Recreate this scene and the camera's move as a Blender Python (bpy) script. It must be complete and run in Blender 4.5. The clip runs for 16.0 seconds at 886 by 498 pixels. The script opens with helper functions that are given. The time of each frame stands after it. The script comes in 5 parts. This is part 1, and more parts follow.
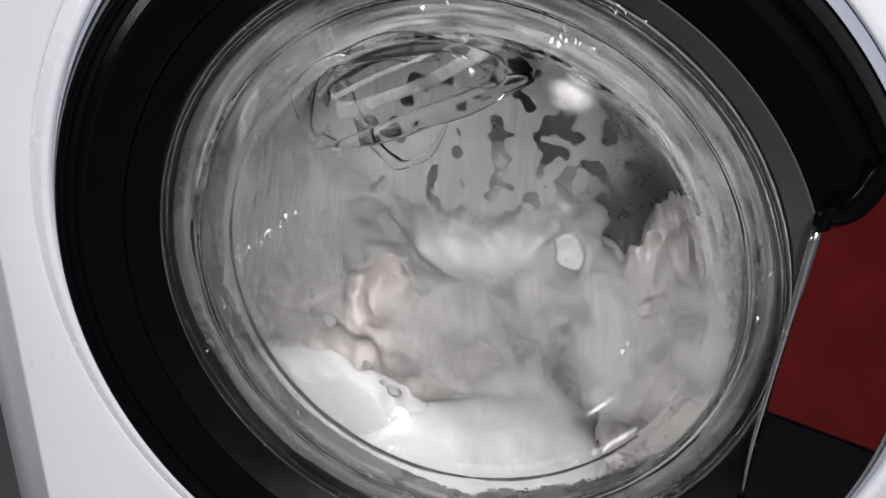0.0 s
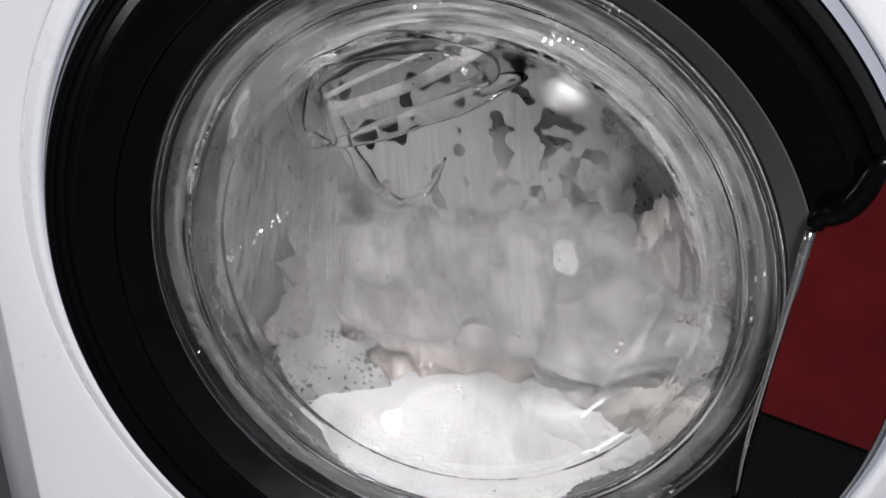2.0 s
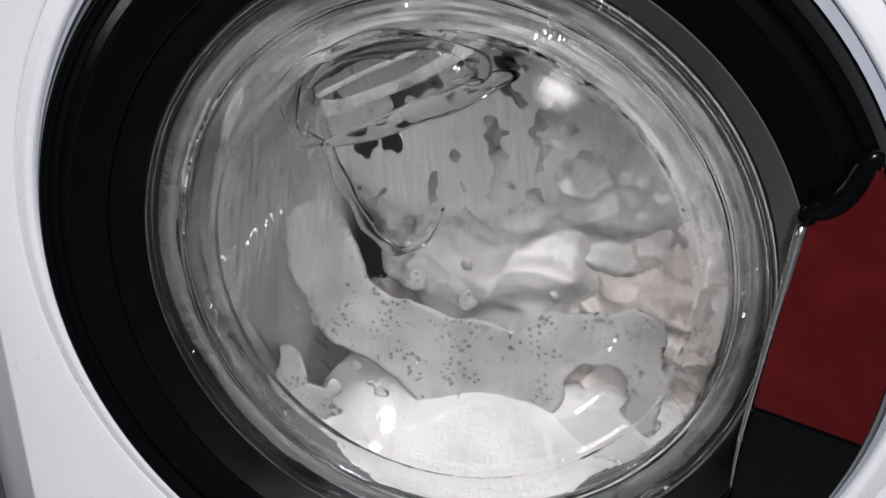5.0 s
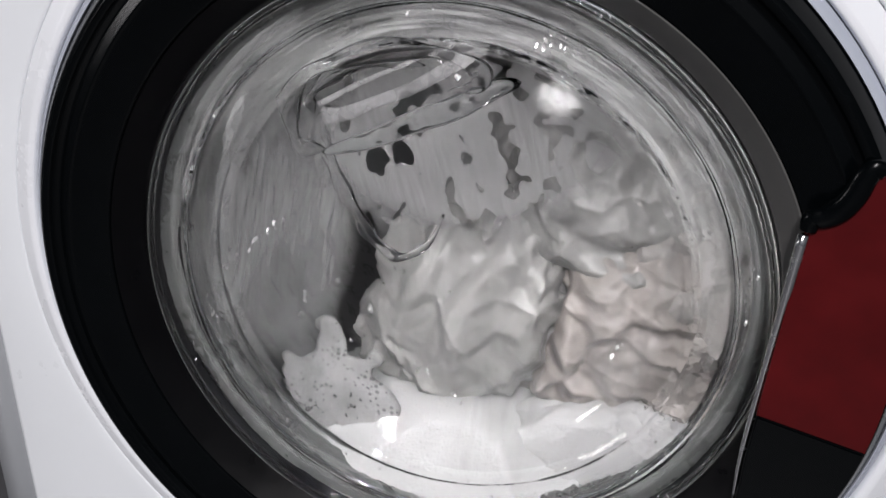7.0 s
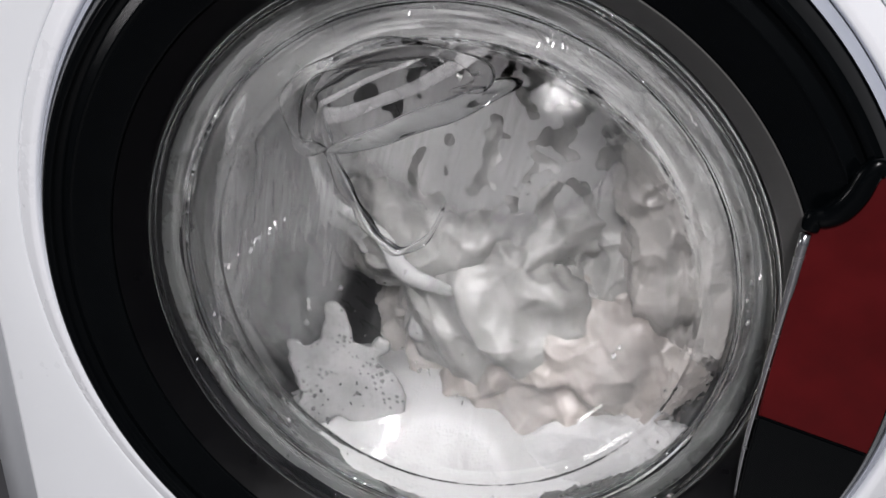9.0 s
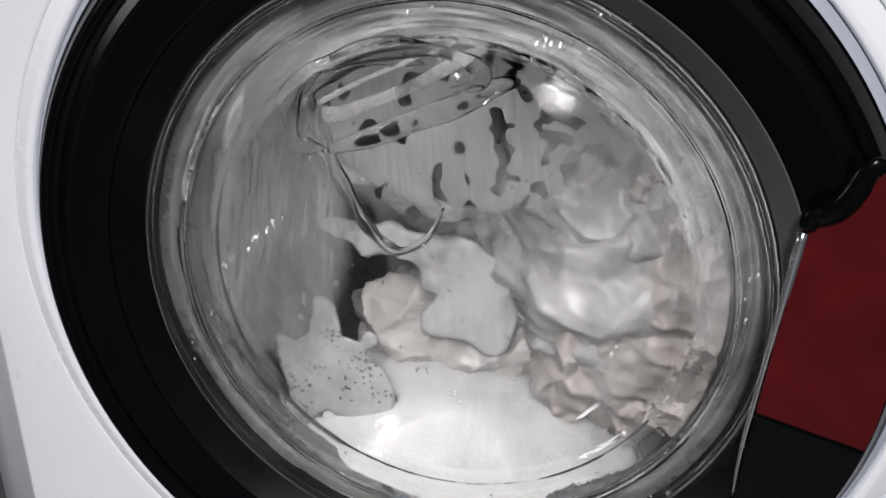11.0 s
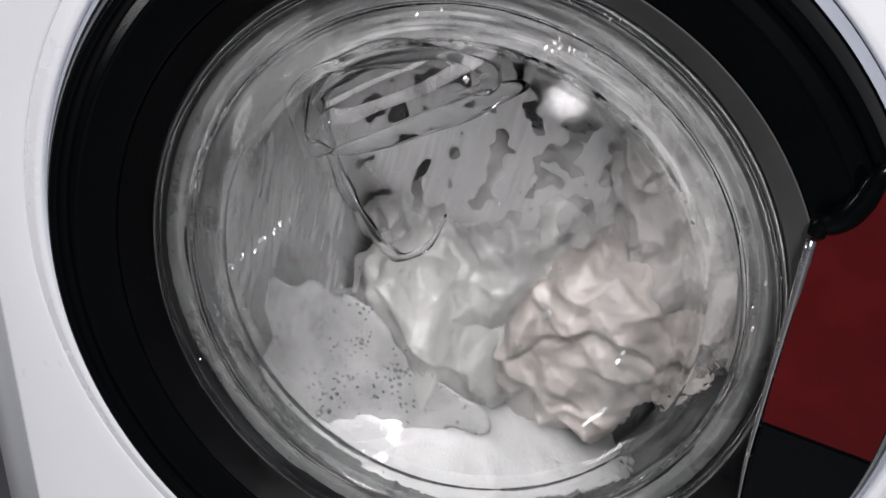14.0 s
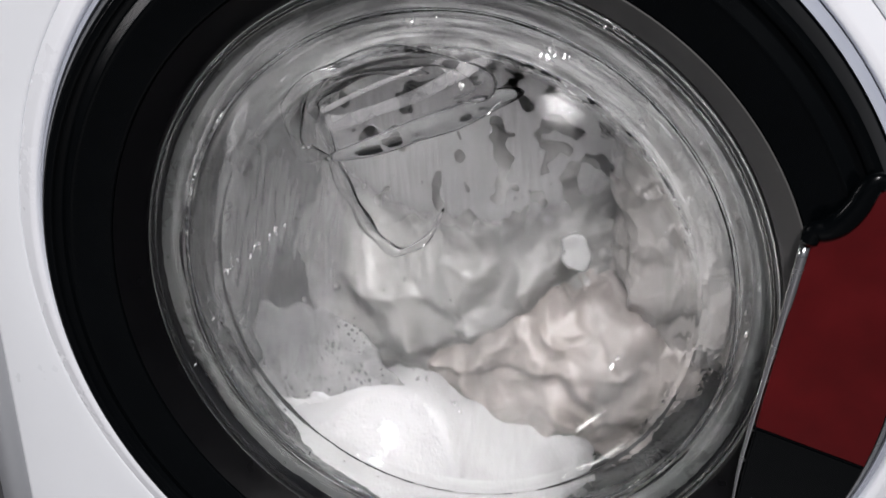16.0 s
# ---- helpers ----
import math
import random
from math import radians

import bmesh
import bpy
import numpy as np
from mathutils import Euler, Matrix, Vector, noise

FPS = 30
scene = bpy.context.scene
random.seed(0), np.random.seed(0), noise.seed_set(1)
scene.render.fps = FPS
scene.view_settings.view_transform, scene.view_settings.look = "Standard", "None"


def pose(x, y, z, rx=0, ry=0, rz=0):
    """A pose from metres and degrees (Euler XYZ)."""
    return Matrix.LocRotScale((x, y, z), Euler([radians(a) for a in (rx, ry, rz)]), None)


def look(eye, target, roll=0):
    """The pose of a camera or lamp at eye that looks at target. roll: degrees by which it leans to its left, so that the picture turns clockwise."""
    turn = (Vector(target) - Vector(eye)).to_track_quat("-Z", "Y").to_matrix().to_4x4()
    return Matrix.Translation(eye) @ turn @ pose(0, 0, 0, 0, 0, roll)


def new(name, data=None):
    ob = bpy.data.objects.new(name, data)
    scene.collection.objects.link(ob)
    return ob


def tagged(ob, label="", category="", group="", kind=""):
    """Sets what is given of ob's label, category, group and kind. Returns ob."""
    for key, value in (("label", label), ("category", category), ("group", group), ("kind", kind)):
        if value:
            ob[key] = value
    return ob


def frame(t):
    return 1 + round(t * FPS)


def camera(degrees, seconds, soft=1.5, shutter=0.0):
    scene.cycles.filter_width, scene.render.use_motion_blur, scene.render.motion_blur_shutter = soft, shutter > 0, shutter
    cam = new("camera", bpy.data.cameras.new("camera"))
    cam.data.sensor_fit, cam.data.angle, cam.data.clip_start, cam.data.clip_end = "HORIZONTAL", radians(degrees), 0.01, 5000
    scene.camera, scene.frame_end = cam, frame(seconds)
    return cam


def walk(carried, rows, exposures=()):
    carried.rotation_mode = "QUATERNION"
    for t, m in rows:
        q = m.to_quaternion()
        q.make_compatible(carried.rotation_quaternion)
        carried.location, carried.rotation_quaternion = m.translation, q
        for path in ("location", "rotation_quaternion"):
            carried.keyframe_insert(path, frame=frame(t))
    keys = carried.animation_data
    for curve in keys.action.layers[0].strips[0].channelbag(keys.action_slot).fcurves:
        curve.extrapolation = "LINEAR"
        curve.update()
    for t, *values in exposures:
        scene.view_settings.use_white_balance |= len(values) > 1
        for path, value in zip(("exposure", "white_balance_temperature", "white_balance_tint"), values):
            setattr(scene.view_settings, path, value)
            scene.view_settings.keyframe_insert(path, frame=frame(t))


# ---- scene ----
cam = camera(46.0, 16.0, soft=1.5, shutter=0.5)
walk(cam, [
    (0.0, pose(0.1175, -0.4403, 0.6968, 64.568, 0.067, 14.927)),
    (0.5, pose(0.1173, -0.4396, 0.6962, 64.702, 0.037, 14.950)),
    (1.0, pose(0.1175, -0.4382, 0.6978, 64.558, 0.150, 14.747)),
    (1.5, pose(0.1178, -0.4377, 0.6973, 64.490, 0.045, 14.687)),
    (2.0, pose(0.1173, -0.4375, 0.6966, 64.460, -0.000, 14.586)),
    (2.5, pose(0.1162, -0.4387, 0.6959, 64.713, -0.126, 14.500)),
    (3.0, pose(0.1183, -0.4356, 0.6975, 64.329, 0.269, 14.446)),
    (3.5, pose(0.1178, -0.4401, 0.6981, 64.342, 0.709, 13.895)),
    (4.0, pose(0.1205, -0.4404, 0.6970, 64.476, 0.803, 13.966)),
    (4.5, pose(0.1205, -0.4407, 0.6934, 64.712, 0.521, 14.093)),
    (5.0, pose(0.1198, -0.4403, 0.6932, 64.824, 0.188, 14.297)),
    (7.5, pose(0.1217, -0.4373, 0.6975, 64.778, 0.427, 14.584)),
    (8.0, pose(0.1147, -0.4420, 0.6949, 65.086, 0.072, 14.011)),
    (8.5, pose(0.1190, -0.4394, 0.6958, 64.896, 0.305, 14.363)),
    (9.0, pose(0.1206, -0.4382, 0.6957, 64.923, 0.391, 14.549)),
    (11.5, pose(0.1193, -0.4388, 0.6953, 64.885, 0.347, 14.262)),
    (12.0, pose(0.1202, -0.4384, 0.6935, 64.934, 0.249, 14.513)),
    (12.5, pose(0.1196, -0.4375, 0.6941, 64.679, 0.102, 14.466)),
    (13.0, pose(0.1208, -0.4383, 0.6937, 64.893, -0.042, 14.696)),
    (13.5, pose(0.1190, -0.4406, 0.6927, 65.283, -0.102, 14.681)),
    (14.0, pose(0.1208, -0.4382, 0.6933, 65.294, -0.111, 15.087)),
    (14.5, pose(0.1205, -0.4400, 0.6931, 65.589, -0.207, 15.020)),
    (15.0, pose(0.1230, -0.4379, 0.6936, 65.565, -0.055, 15.267)),
    (15.5, pose(0.1159, -0.4382, 0.6978, 65.506, -0.154, 14.517)),
    (16.0, pose(0.1200, -0.4391, 0.6959, 65.385, -0.292, 14.750)),
], exposures=[(0.0, 0.10), (16.0, 0.10)])

CZ = 0.45                      # height of the door's axis over the floor

# ---- world and light ----
world = bpy.data.worlds.new("world")
world.use_nodes = True
world.node_tree.nodes["Background"].inputs[0].default_value = (0.75, 0.8, 0.9, 1)
world.node_tree.nodes["Background"].inputs[1].default_value = 0.02
scene.world = world


def area_light(name, x, y, z, size, watts, target, colour=(1.0, 0.965, 0.985)):
    d = bpy.data.lights.new(name, "AREA")
    d.shape, d.size, d.size_y, d.energy, d.color = "RECTANGLE", size[0], size[1], watts, colour
    o = new(name, d)
    o.matrix_world = look((x, y, z), target)
    return o


# two bare tubes of a long ceiling light that runs from over the machine's front into the room
LAMP = (0.40, -2.30, 2.34)
for k in (-1, 1):
    area_light("tube_glow", LAMP[0] + 0.045 * k, LAMP[1], LAMP[2] - 0.022, (0.03, 1.4), 60.0, (LAMP[0] + 0.045 * k, LAMP[1], 0), (1.0, 0.965, 0.985))
# small window in the side wall
area_light("window_light", -1.84, -1.05, 0.97, (0.34, 0.46), 7.0, (0, -1.05, 0.97), (1.0, 0.965, 0.99))


# ---- materials ----
def material(name):
    m = bpy.data.materials.new(name)
    m.use_nodes = True
    m.node_tree.nodes.clear()
    return m, m.node_tree.nodes, m.node_tree.links


def node(nodes, kind, **values):
    n = nodes.new(kind)
    for k, v in values.items():
        if k in n.inputs:
            n.inputs[k].default_value = v
    return n


def surface(name, colour, rough=0.5, metal=0.0, vary=0.12, scale=30.0, bump=0.1, bump_scale=120.0, rough_vary=0.1, distance=0.001, ior=1.5, coat=0.0, sss=0.0):
    """A solid surface with two scales of colour change, uneven gloss and fine relief."""
    m, ns, ln = material(name)
    out = ns.new("ShaderNodeOutputMaterial")
    p = node(ns, "ShaderNodeBsdfPrincipled", Metallic=metal, IOR=ior)
    p.inputs["Coat Weight"].default_value = coat
    p.inputs["Subsurface Weight"].default_value = sss
    p.inputs["Subsurface Radius"].default_value = (0.01, 0.01, 0.01)
    p.inputs["Subsurface Scale"].default_value = 0.6
    tex = ns.new("ShaderNodeTexCoord")
    n1 = node(ns, "ShaderNodeTexNoise", Scale=scale, Detail=6.0, Roughness=0.6)
    n2 = node(ns, "ShaderNodeTexNoise", Scale=scale / 7, Detail=2.0)
    n3 = node(ns, "ShaderNodeTexNoise", Scale=bump_scale, Detail=4.0)
    for n in (n1, n2, n3):
        ln.new(tex.outputs["Object"], n.inputs["Vector"])
    mix = ns.new("ShaderNodeMath")
    mix.operation = "ADD"
    ln.new(n1.outputs[0], mix.inputs[0])
    ln.new(n2.outputs[0], mix.inputs[1])
    ramp = ns.new("ShaderNodeMapRange")
    ramp.inputs["From Min"].default_value, ramp.inputs["From Max"].default_value = 0.7, 1.3
    ramp.inputs["To Min"].default_value, ramp.inputs["To Max"].default_value = 1 - vary, 1 + vary * 0.6
    ln.new(mix.outputs[0], ramp.inputs["Value"])
    sc = ns.new("ShaderNodeVectorMath")
    sc.operation = "SCALE"
    sc.inputs[0].default_value = colour
    ln.new(ramp.outputs[0], sc.inputs["Scale"])
    ln.new(sc.outputs[0], p.inputs["Base Color"])
    rr = ns.new("ShaderNodeMapRange")
    rr.inputs["From Min"].default_value, rr.inputs["From Max"].default_value = 0.3, 0.7
    rr.inputs["To Min"].default_value, rr.inputs["To Max"].default_value = max(0.02, rough - rough_vary), min(1, rough + rough_vary)
    ln.new(n1.outputs[0], rr.inputs["Value"])
    ln.new(rr.outputs[0], p.inputs["Roughness"])
    b = node(ns, "ShaderNodeBump", Strength=bump, Distance=distance)
    ln.new(n3.outputs[0], b.inputs["Height"])
    ln.new(b.outputs[0], p.inputs["Normal"])
    ln.new(p.outputs[0], out.inputs[0])
    return m


def glass_material(name, rough=0.0, tint=(0.97, 0.985, 0.98), bump=0.05, scale=25.0):
    m, ns, ln = material(name)
    out = ns.new("ShaderNodeOutputMaterial")
    p = node(ns, "ShaderNodeBsdfPrincipled", Roughness=rough, IOR=1.48)
    p.inputs["Base Color"].default_value = (*tint, 1)
    p.inputs["Transmission Weight"].default_value = 1.0
    tex = ns.new("ShaderNodeTexCoord")
    n = node(ns, "ShaderNodeTexNoise", Scale=scale, Detail=3.0)
    ln.new(tex.outputs["Object"], n.inputs["Vector"])
    b = node(ns, "ShaderNodeBump", Strength=bump, Distance=0.002)
    ln.new(n.outputs[0], b.inputs["Height"])
    ln.new(b.outputs[0], p.inputs["Normal"])
    ln.new(p.outputs[0], out.inputs[0])
    return m


def glint_material(name, reach, strength):
    """For added lamp glints: clear, bends no light, with a rippled gloss that thins out towards its rim."""
    m, ns, ln = material(name)
    out = ns.new("ShaderNodeOutputMaterial")
    tex = ns.new("ShaderNodeTexCoord")
    n = node(ns, "ShaderNodeTexNoise", Scale=800.0, Detail=2.0)
    ln.new(tex.outputs["Object"], n.inputs["Vector"])
    b = node(ns, "ShaderNodeBump", Strength=0.55, Distance=0.0012)
    ln.new(n.outputs[0], b.inputs["Height"])
    gloss = node(ns, "ShaderNodeBsdfGlossy", Roughness=0.15)
    ln.new(b.outputs[0], gloss.inputs["Normal"])
    clear = ns.new("ShaderNodeBsdfTransparent")
    le = ns.new("ShaderNodeVectorMath")
    le.operation = "LENGTH"
    ln.new(tex.outputs["Object"], le.inputs[0])
    rf = ns.new("ShaderNodeMapRange")
    rf.interpolation_type = "SMOOTHSTEP"
    rf.inputs["From Min"].default_value, rf.inputs["From Max"].default_value = reach, reach * 0.1
    rf.inputs["To Max"].default_value = strength
    ln.new(le.outputs["Value"], rf.inputs["Value"])
    mix = ns.new("ShaderNodeMixShader")
    ln.new(rf.outputs[0], mix.inputs[0])
    ln.new(clear.outputs[0], mix.inputs[1])
    ln.new(gloss.outputs[0], mix.inputs[2])
    ln.new(mix.outputs[0], out.inputs[0])
    return m


def film_material(name, colour, low, high, scale=(40, 40, 14), cover=0.6, seed=0.0, dots=0.0, streak=0.35, fade=None, lean=0.0, detail=1.5):
    """A wet soap film: part of it scatters light, the holes in it are clear. low, high: where the holes begin and end in the noise."""
    m, ns, ln = material(name)
    out = ns.new("ShaderNodeOutputMaterial")
    tex = ns.new("ShaderNodeTexCoord")
    mp = ns.new("ShaderNodeMapping")
    mp.inputs["Scale"].default_value = scale
    mp.inputs["Location"].default_value = (seed, seed * 0.7, seed * 1.3)
    ln.new(tex.outputs["Object"], mp.inputs["Vector"])
    n1 = node(ns, "ShaderNodeTexNoise", Scale=1.0, Detail=detail, Roughness=0.45)
    ln.new(mp.outputs[0], n1.inputs["Vector"])
    r1 = ns.new("ShaderNodeMapRange")
    r1.inputs["From Min"].default_value, r1.inputs["From Max"].default_value = low, high
    if dots:
        r1.inputs["To Min"].default_value = 0.5
    sep = ns.new("ShaderNodeSeparateXYZ")
    ln.new(tex.outputs["Object"], sep.inputs[0])
    # more holes towards one side
    tilt = ns.new("ShaderNodeMath")
    tilt.operation = "MULTIPLY_ADD"
    ln.new(sep.outputs[0], tilt.inputs[0])
    tilt.inputs[1].default_value = -lean
    ln.new(n1.outputs[0], tilt.inputs[2])
    ln.new(tilt.outputs[0], r1.inputs["Value"])
    # fine downward streaks
    mp2 = ns.new("ShaderNodeMapping")
    mp2.inputs["Scale"].default_value = (420, 60, 30)
    ln.new(tex.outputs["Object"], mp2.inputs["Vector"])
    n2 = node(ns, "ShaderNodeTexNoise", Scale=1.0, Detail=3.0)
    ln.new(mp2.outputs[0], n2.inputs["Vector"])
    r2 = ns.new("ShaderNodeMapRange")
    r2.inputs["From Min"].default_value, r2.inputs["From Max"].default_value = 0.3, 0.7
    r2.inputs["To Min"].default_value, r2.inputs["To Max"].default_value = cover * (1 - streak), min(1.0, cover * (1 + streak * 0.7))
    ln.new(n2.outputs[0], r2.inputs["Value"])
    mul = ns.new("ShaderNodeMath")
    mul.operation = "MULTIPLY"
    ln.new(r1.outputs[0], mul.inputs[0])
    ln.new(r2.outputs[0], mul.inputs[1])
    fac = mul.outputs[0]
    if fade:
        # the film thins out towards its rim
        sc = ns.new("ShaderNodeVectorMath")
        sc.operation = "MULTIPLY"
        sc.inputs[1].default_value = (1 / fade[0], 0, 1 / fade[1])
        ln.new(tex.outputs["Object"], sc.inputs[0])
        le = ns.new("ShaderNodeVectorMath")
        le.operation = "LENGTH"
        ln.new(sc.outputs[0], le.inputs[0])
        rf = ns.new("ShaderNodeMapRange")
        rf.interpolation_type = "SMOOTHSTEP"
        rf.inputs["From Min"].default_value, rf.inputs["From Max"].default_value = 1.0, 0.62
        ln.new(le.outputs["Value"], rf.inputs["Value"])
        mf = ns.new("ShaderNodeMath")
        mf.operation = "MULTIPLY"
        ln.new(fac, mf.inputs[0])
        ln.new(rf.outputs[0], mf.inputs[1])
        fac = mf.outputs[0]
    p = node(ns, "ShaderNodeBsdfPrincipled", Roughness=0.25, IOR=1.33)
    p.inputs["Base Color"].default_value = (*colour, 1)
    if dots:
        v = node(ns, "ShaderNodeTexVoronoi", Scale=dots)
        ln.new(tex.outputs["Object"], v.inputs["Vector"])
        # bubbles: dark wet dots of uneven size, in swarms
        sw = node(ns, "ShaderNodeTexNoise", Scale=45.0, Detail=2.0)
        ln.new(tex.outputs["Object"], sw.inputs["Vector"])
        lim = ns.new("ShaderNodeMapRange")
        lim.inputs["From Min"].default_value, lim.inputs["From Max"].default_value = 0.36, 0.64
        lim.inputs["To Min"].default_value, lim.inputs["To Max"].default_value = 0.0, 0.42
        ln.new(sw.outputs[0], lim.inputs["Value"])
        less = ns.new("ShaderNodeMath")
        less.operation = "LESS_THAN"
        ln.new(v.outputs["Distance"], less.inputs[0])
        ln.new(lim.outputs[0], less.inputs[1])
        dark = ns.new("ShaderNodeMix")
        dark.data_type = "RGBA"
        dark.inputs[6].default_value = (*colour, 1)
        dark.inputs[7].default_value = (0.11, 0.11, 0.113, 1)
        ln.new(less.outputs[0], dark.inputs[0])
        ln.new(dark.outputs[2], p.inputs["Base Color"])
    tl = ns.new("ShaderNodeBsdfTranslucent")
    tl.inputs[0].default_value = (*colour, 1)
    half = ns.new("ShaderNodeMixShader")
    half.inputs[0].default_value = 0.35
    ln.new(p.outputs[0], half.inputs[1])
    ln.new(tl.outputs[0], half.inputs[2])
    clear = ns.new("ShaderNodeBsdfTransparent")
    mx = ns.new("ShaderNodeMixShader")
    ln.new(fac, mx.inputs[0])
    ln.new(clear.outputs[0], mx.inputs[1])
    ln.new(half.outputs[0], mx.inputs[2])
    ln.new(mx.outputs[0], out.inputs[0])
    return m


def ring_film_material(name, colour, cover, low, high, seed=0.0, upper=None):
    """Soap scum and painted reflections in rings round the door's axis: streaks run along the rings, with clear glass
    between.
    """
    m, ns, ln = material(name)
    out = ns.new("ShaderNodeOutputMaterial")
    tex = ns.new("ShaderNodeTexCoord")
    flat = ns.new("ShaderNodeVectorMath")
    flat.operation = "MULTIPLY"
    flat.inputs[1].default_value = (1, 0, 1)
    ln.new(tex.outputs["Object"], flat.inputs[0])
    radius = ns.new("ShaderNodeVectorMath")
    radius.operation = "LENGTH"
    ln.new(flat.outputs[0], radius.inputs[0])
    unit = ns.new("ShaderNodeVectorMath")
    unit.operation = "NORMALIZE"
    ln.new(flat.outputs[0], unit.inputs[0])
    sep = ns.new("ShaderNodeSeparateXYZ")
    ln.new(unit.outputs[0], sep.inputs[0])
    total = None
    for along, across, weight in ((2.2, 420.0, 0.6), (7.0, 160.0, 0.4)):
        comb = ns.new("ShaderNodeCombineXYZ")
        for k, (src, f) in enumerate(((sep.outputs[0], along), (radius.outputs["Value"], across), (sep.outputs[2], along))):
            mul = ns.new("ShaderNodeMath")
            mul.operation = "MULTIPLY_ADD"
            ln.new(src, mul.inputs[0])
            mul.inputs[1].default_value, mul.inputs[2].default_value = f, seed
            ln.new(mul.outputs[0], comb.inputs[k])
        n = node(ns, "ShaderNodeTexNoise", Scale=1.0, Detail=3.0, Roughness=0.55)
        ln.new(comb.outputs[0], n.inputs["Vector"])
        add = ns.new("ShaderNodeMath")
        add.operation = "MULTIPLY_ADD"
        ln.new(n.outputs[0], add.inputs[0])
        add.inputs[1].default_value = weight
        if total is not None:
            ln.new(total, add.inputs[2])
        else:
            add.inputs[2].default_value = 0.0
        total = add.outputs[0]
    r = ns.new("ShaderNodeMapRange")
    r.inputs["From Min"].default_value, r.inputs["From Max"].default_value = low, high
    r.inputs["To Min"].default_value, r.inputs["To Max"].default_value = cover * 0.12, cover
    ln.new(total, r.inputs["Value"])
    p = node(ns, "ShaderNodeBsdfPrincipled", Roughness=0.25, IOR=1.33)
    p.inputs["Base Color"].default_value = (*colour, 1)
    fac = r.outputs[0]
    if upper:
        # painted sheen: pale on the upper flange, where light reflects, thinning out towards the sides
        slope = ns.new("ShaderNodeVectorMath")
        slope.operation = "DOT_PRODUCT"
        slope.inputs[1].default_value = upper
        ln.new(unit.outputs[0], slope.inputs[0])
        thin = ns.new("ShaderNodeMapRange")
        thin.interpolation_type = "SMOOTHSTEP"
        thin.inputs["From Min"].default_value, thin.inputs["From Max"].default_value = 0.1, 0.9
        ln.new(slope.outputs["Value"], thin.inputs["Value"])
        both = ns.new("ShaderNodeMath")
        both.operation = "MULTIPLY"
        ln.new(fac, both.inputs[0])
        ln.new(thin.outputs[0], both.inputs[1])
        fac = both.outputs[0]
    clear = ns.new("ShaderNodeBsdfTransparent")
    mx = ns.new("ShaderNodeMixShader")
    ln.new(fac, mx.inputs[0])
    ln.new(clear.outputs[0], mx.inputs[1])
    ln.new(p.outputs[0], mx.inputs[2])
    ln.new(mx.outputs[0], out.inputs[0])
    return m


WHITE = surface("white_enamel", (0.80, 0.825, 0.85), 0.35, vary=0.03, scale=8, bump=0.03, bump_scale=400, distance=0.0003)
WHITE_TRIM = surface("white_plastic", (0.84, 0.86, 0.89), 0.3, vary=0.03, scale=20, bump=0.03, bump_scale=500, distance=0.0003)
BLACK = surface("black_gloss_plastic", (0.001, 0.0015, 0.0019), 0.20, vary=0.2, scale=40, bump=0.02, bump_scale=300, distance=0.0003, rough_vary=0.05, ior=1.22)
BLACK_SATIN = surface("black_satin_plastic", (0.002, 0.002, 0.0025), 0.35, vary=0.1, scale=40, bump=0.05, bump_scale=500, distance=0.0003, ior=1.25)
LIT_WALL_GREY = surface("lit_wall_grey", (0.075, 0.074, 0.072), 0.6, vary=0.08, scale=40, bump=0.05, bump_scale=500, distance=0.0003)
COOL_GREY = surface("cool_grey_rubber", (0.44, 0.47, 0.54), 0.5, vary=0.08, scale=30, bump=0.04, bump_scale=300, distance=0.0003)
RED = surface("red_plastic", (0.070, 0.0020, 0.0030), 0.4, vary=0.4, scale=34, bump=0.05, bump_scale=300, distance=0.0003, ior=1.3)
GREY_TRIM = surface("pale_grey_plastic", (0.40, 0.415, 0.435), 0.4, vary=0.05, scale=12, bump=0.03, bump_scale=400, distance=0.0003)
CHROME = surface("worn_chrome", (0.62, 0.63, 0.64), 0.22, 1.0, vary=0.15, scale=80, bump=0.05, bump_scale=300, distance=0.0003)
STEEL = surface("drum_steel", (0.30, 0.30, 0.305), 0.35, 1.0, vary=0.15, scale=30, bump=0.08, bump_scale=300, distance=0.0005)
HOLE = surface("hole_dark", (0.01, 0.01, 0.01), 0.8)
RUBBER = surface("grey_rubber", (0.048, 0.050, 0.049), 0.3, vary=0.3, scale=40, bump=0.15, bump_scale=200)
GLASS = glass_material("door_glass", bump=0.16, scale=60.0)
GLASS_RIM = glass_material("wet_flange_glass", bump=0.45, scale=70.0)
WATER = glass_material("water", tint=(0.98, 0.98, 0.98), bump=0.25, scale=90)
GLINT = glint_material("lamp_highlight_patch", 0.014, 0.19)
GLINT_FLECK = glint_material("lamp_glint_fleck", 30.0, 0.42)
FOAM = surface("dense_foam", (0.35, 0.35, 0.352), 0.7, vary=0.07, scale=60, bump=0.7, bump_scale=480, distance=0.0013, sss=0.3)
FOAM_THIN = surface("thin_grey_foam", (0.305, 0.305, 0.305), 0.6, vary=0.3, scale=120, bump=0.5, bump_scale=400, distance=0.001, sss=0.1)
CLOTH_WHITE = surface("wet_white_cotton", (0.235, 0.231, 0.227), 0.4, vary=0.26, scale=52, bump=0.5, bump_scale=85, distance=0.004)
CLOTH_CREAM = surface("wet_cream_cotton", (0.291, 0.275, 0.266), 0.42, vary=0.2, scale=28, bump=0.5, bump_scale=85, distance=0.004)
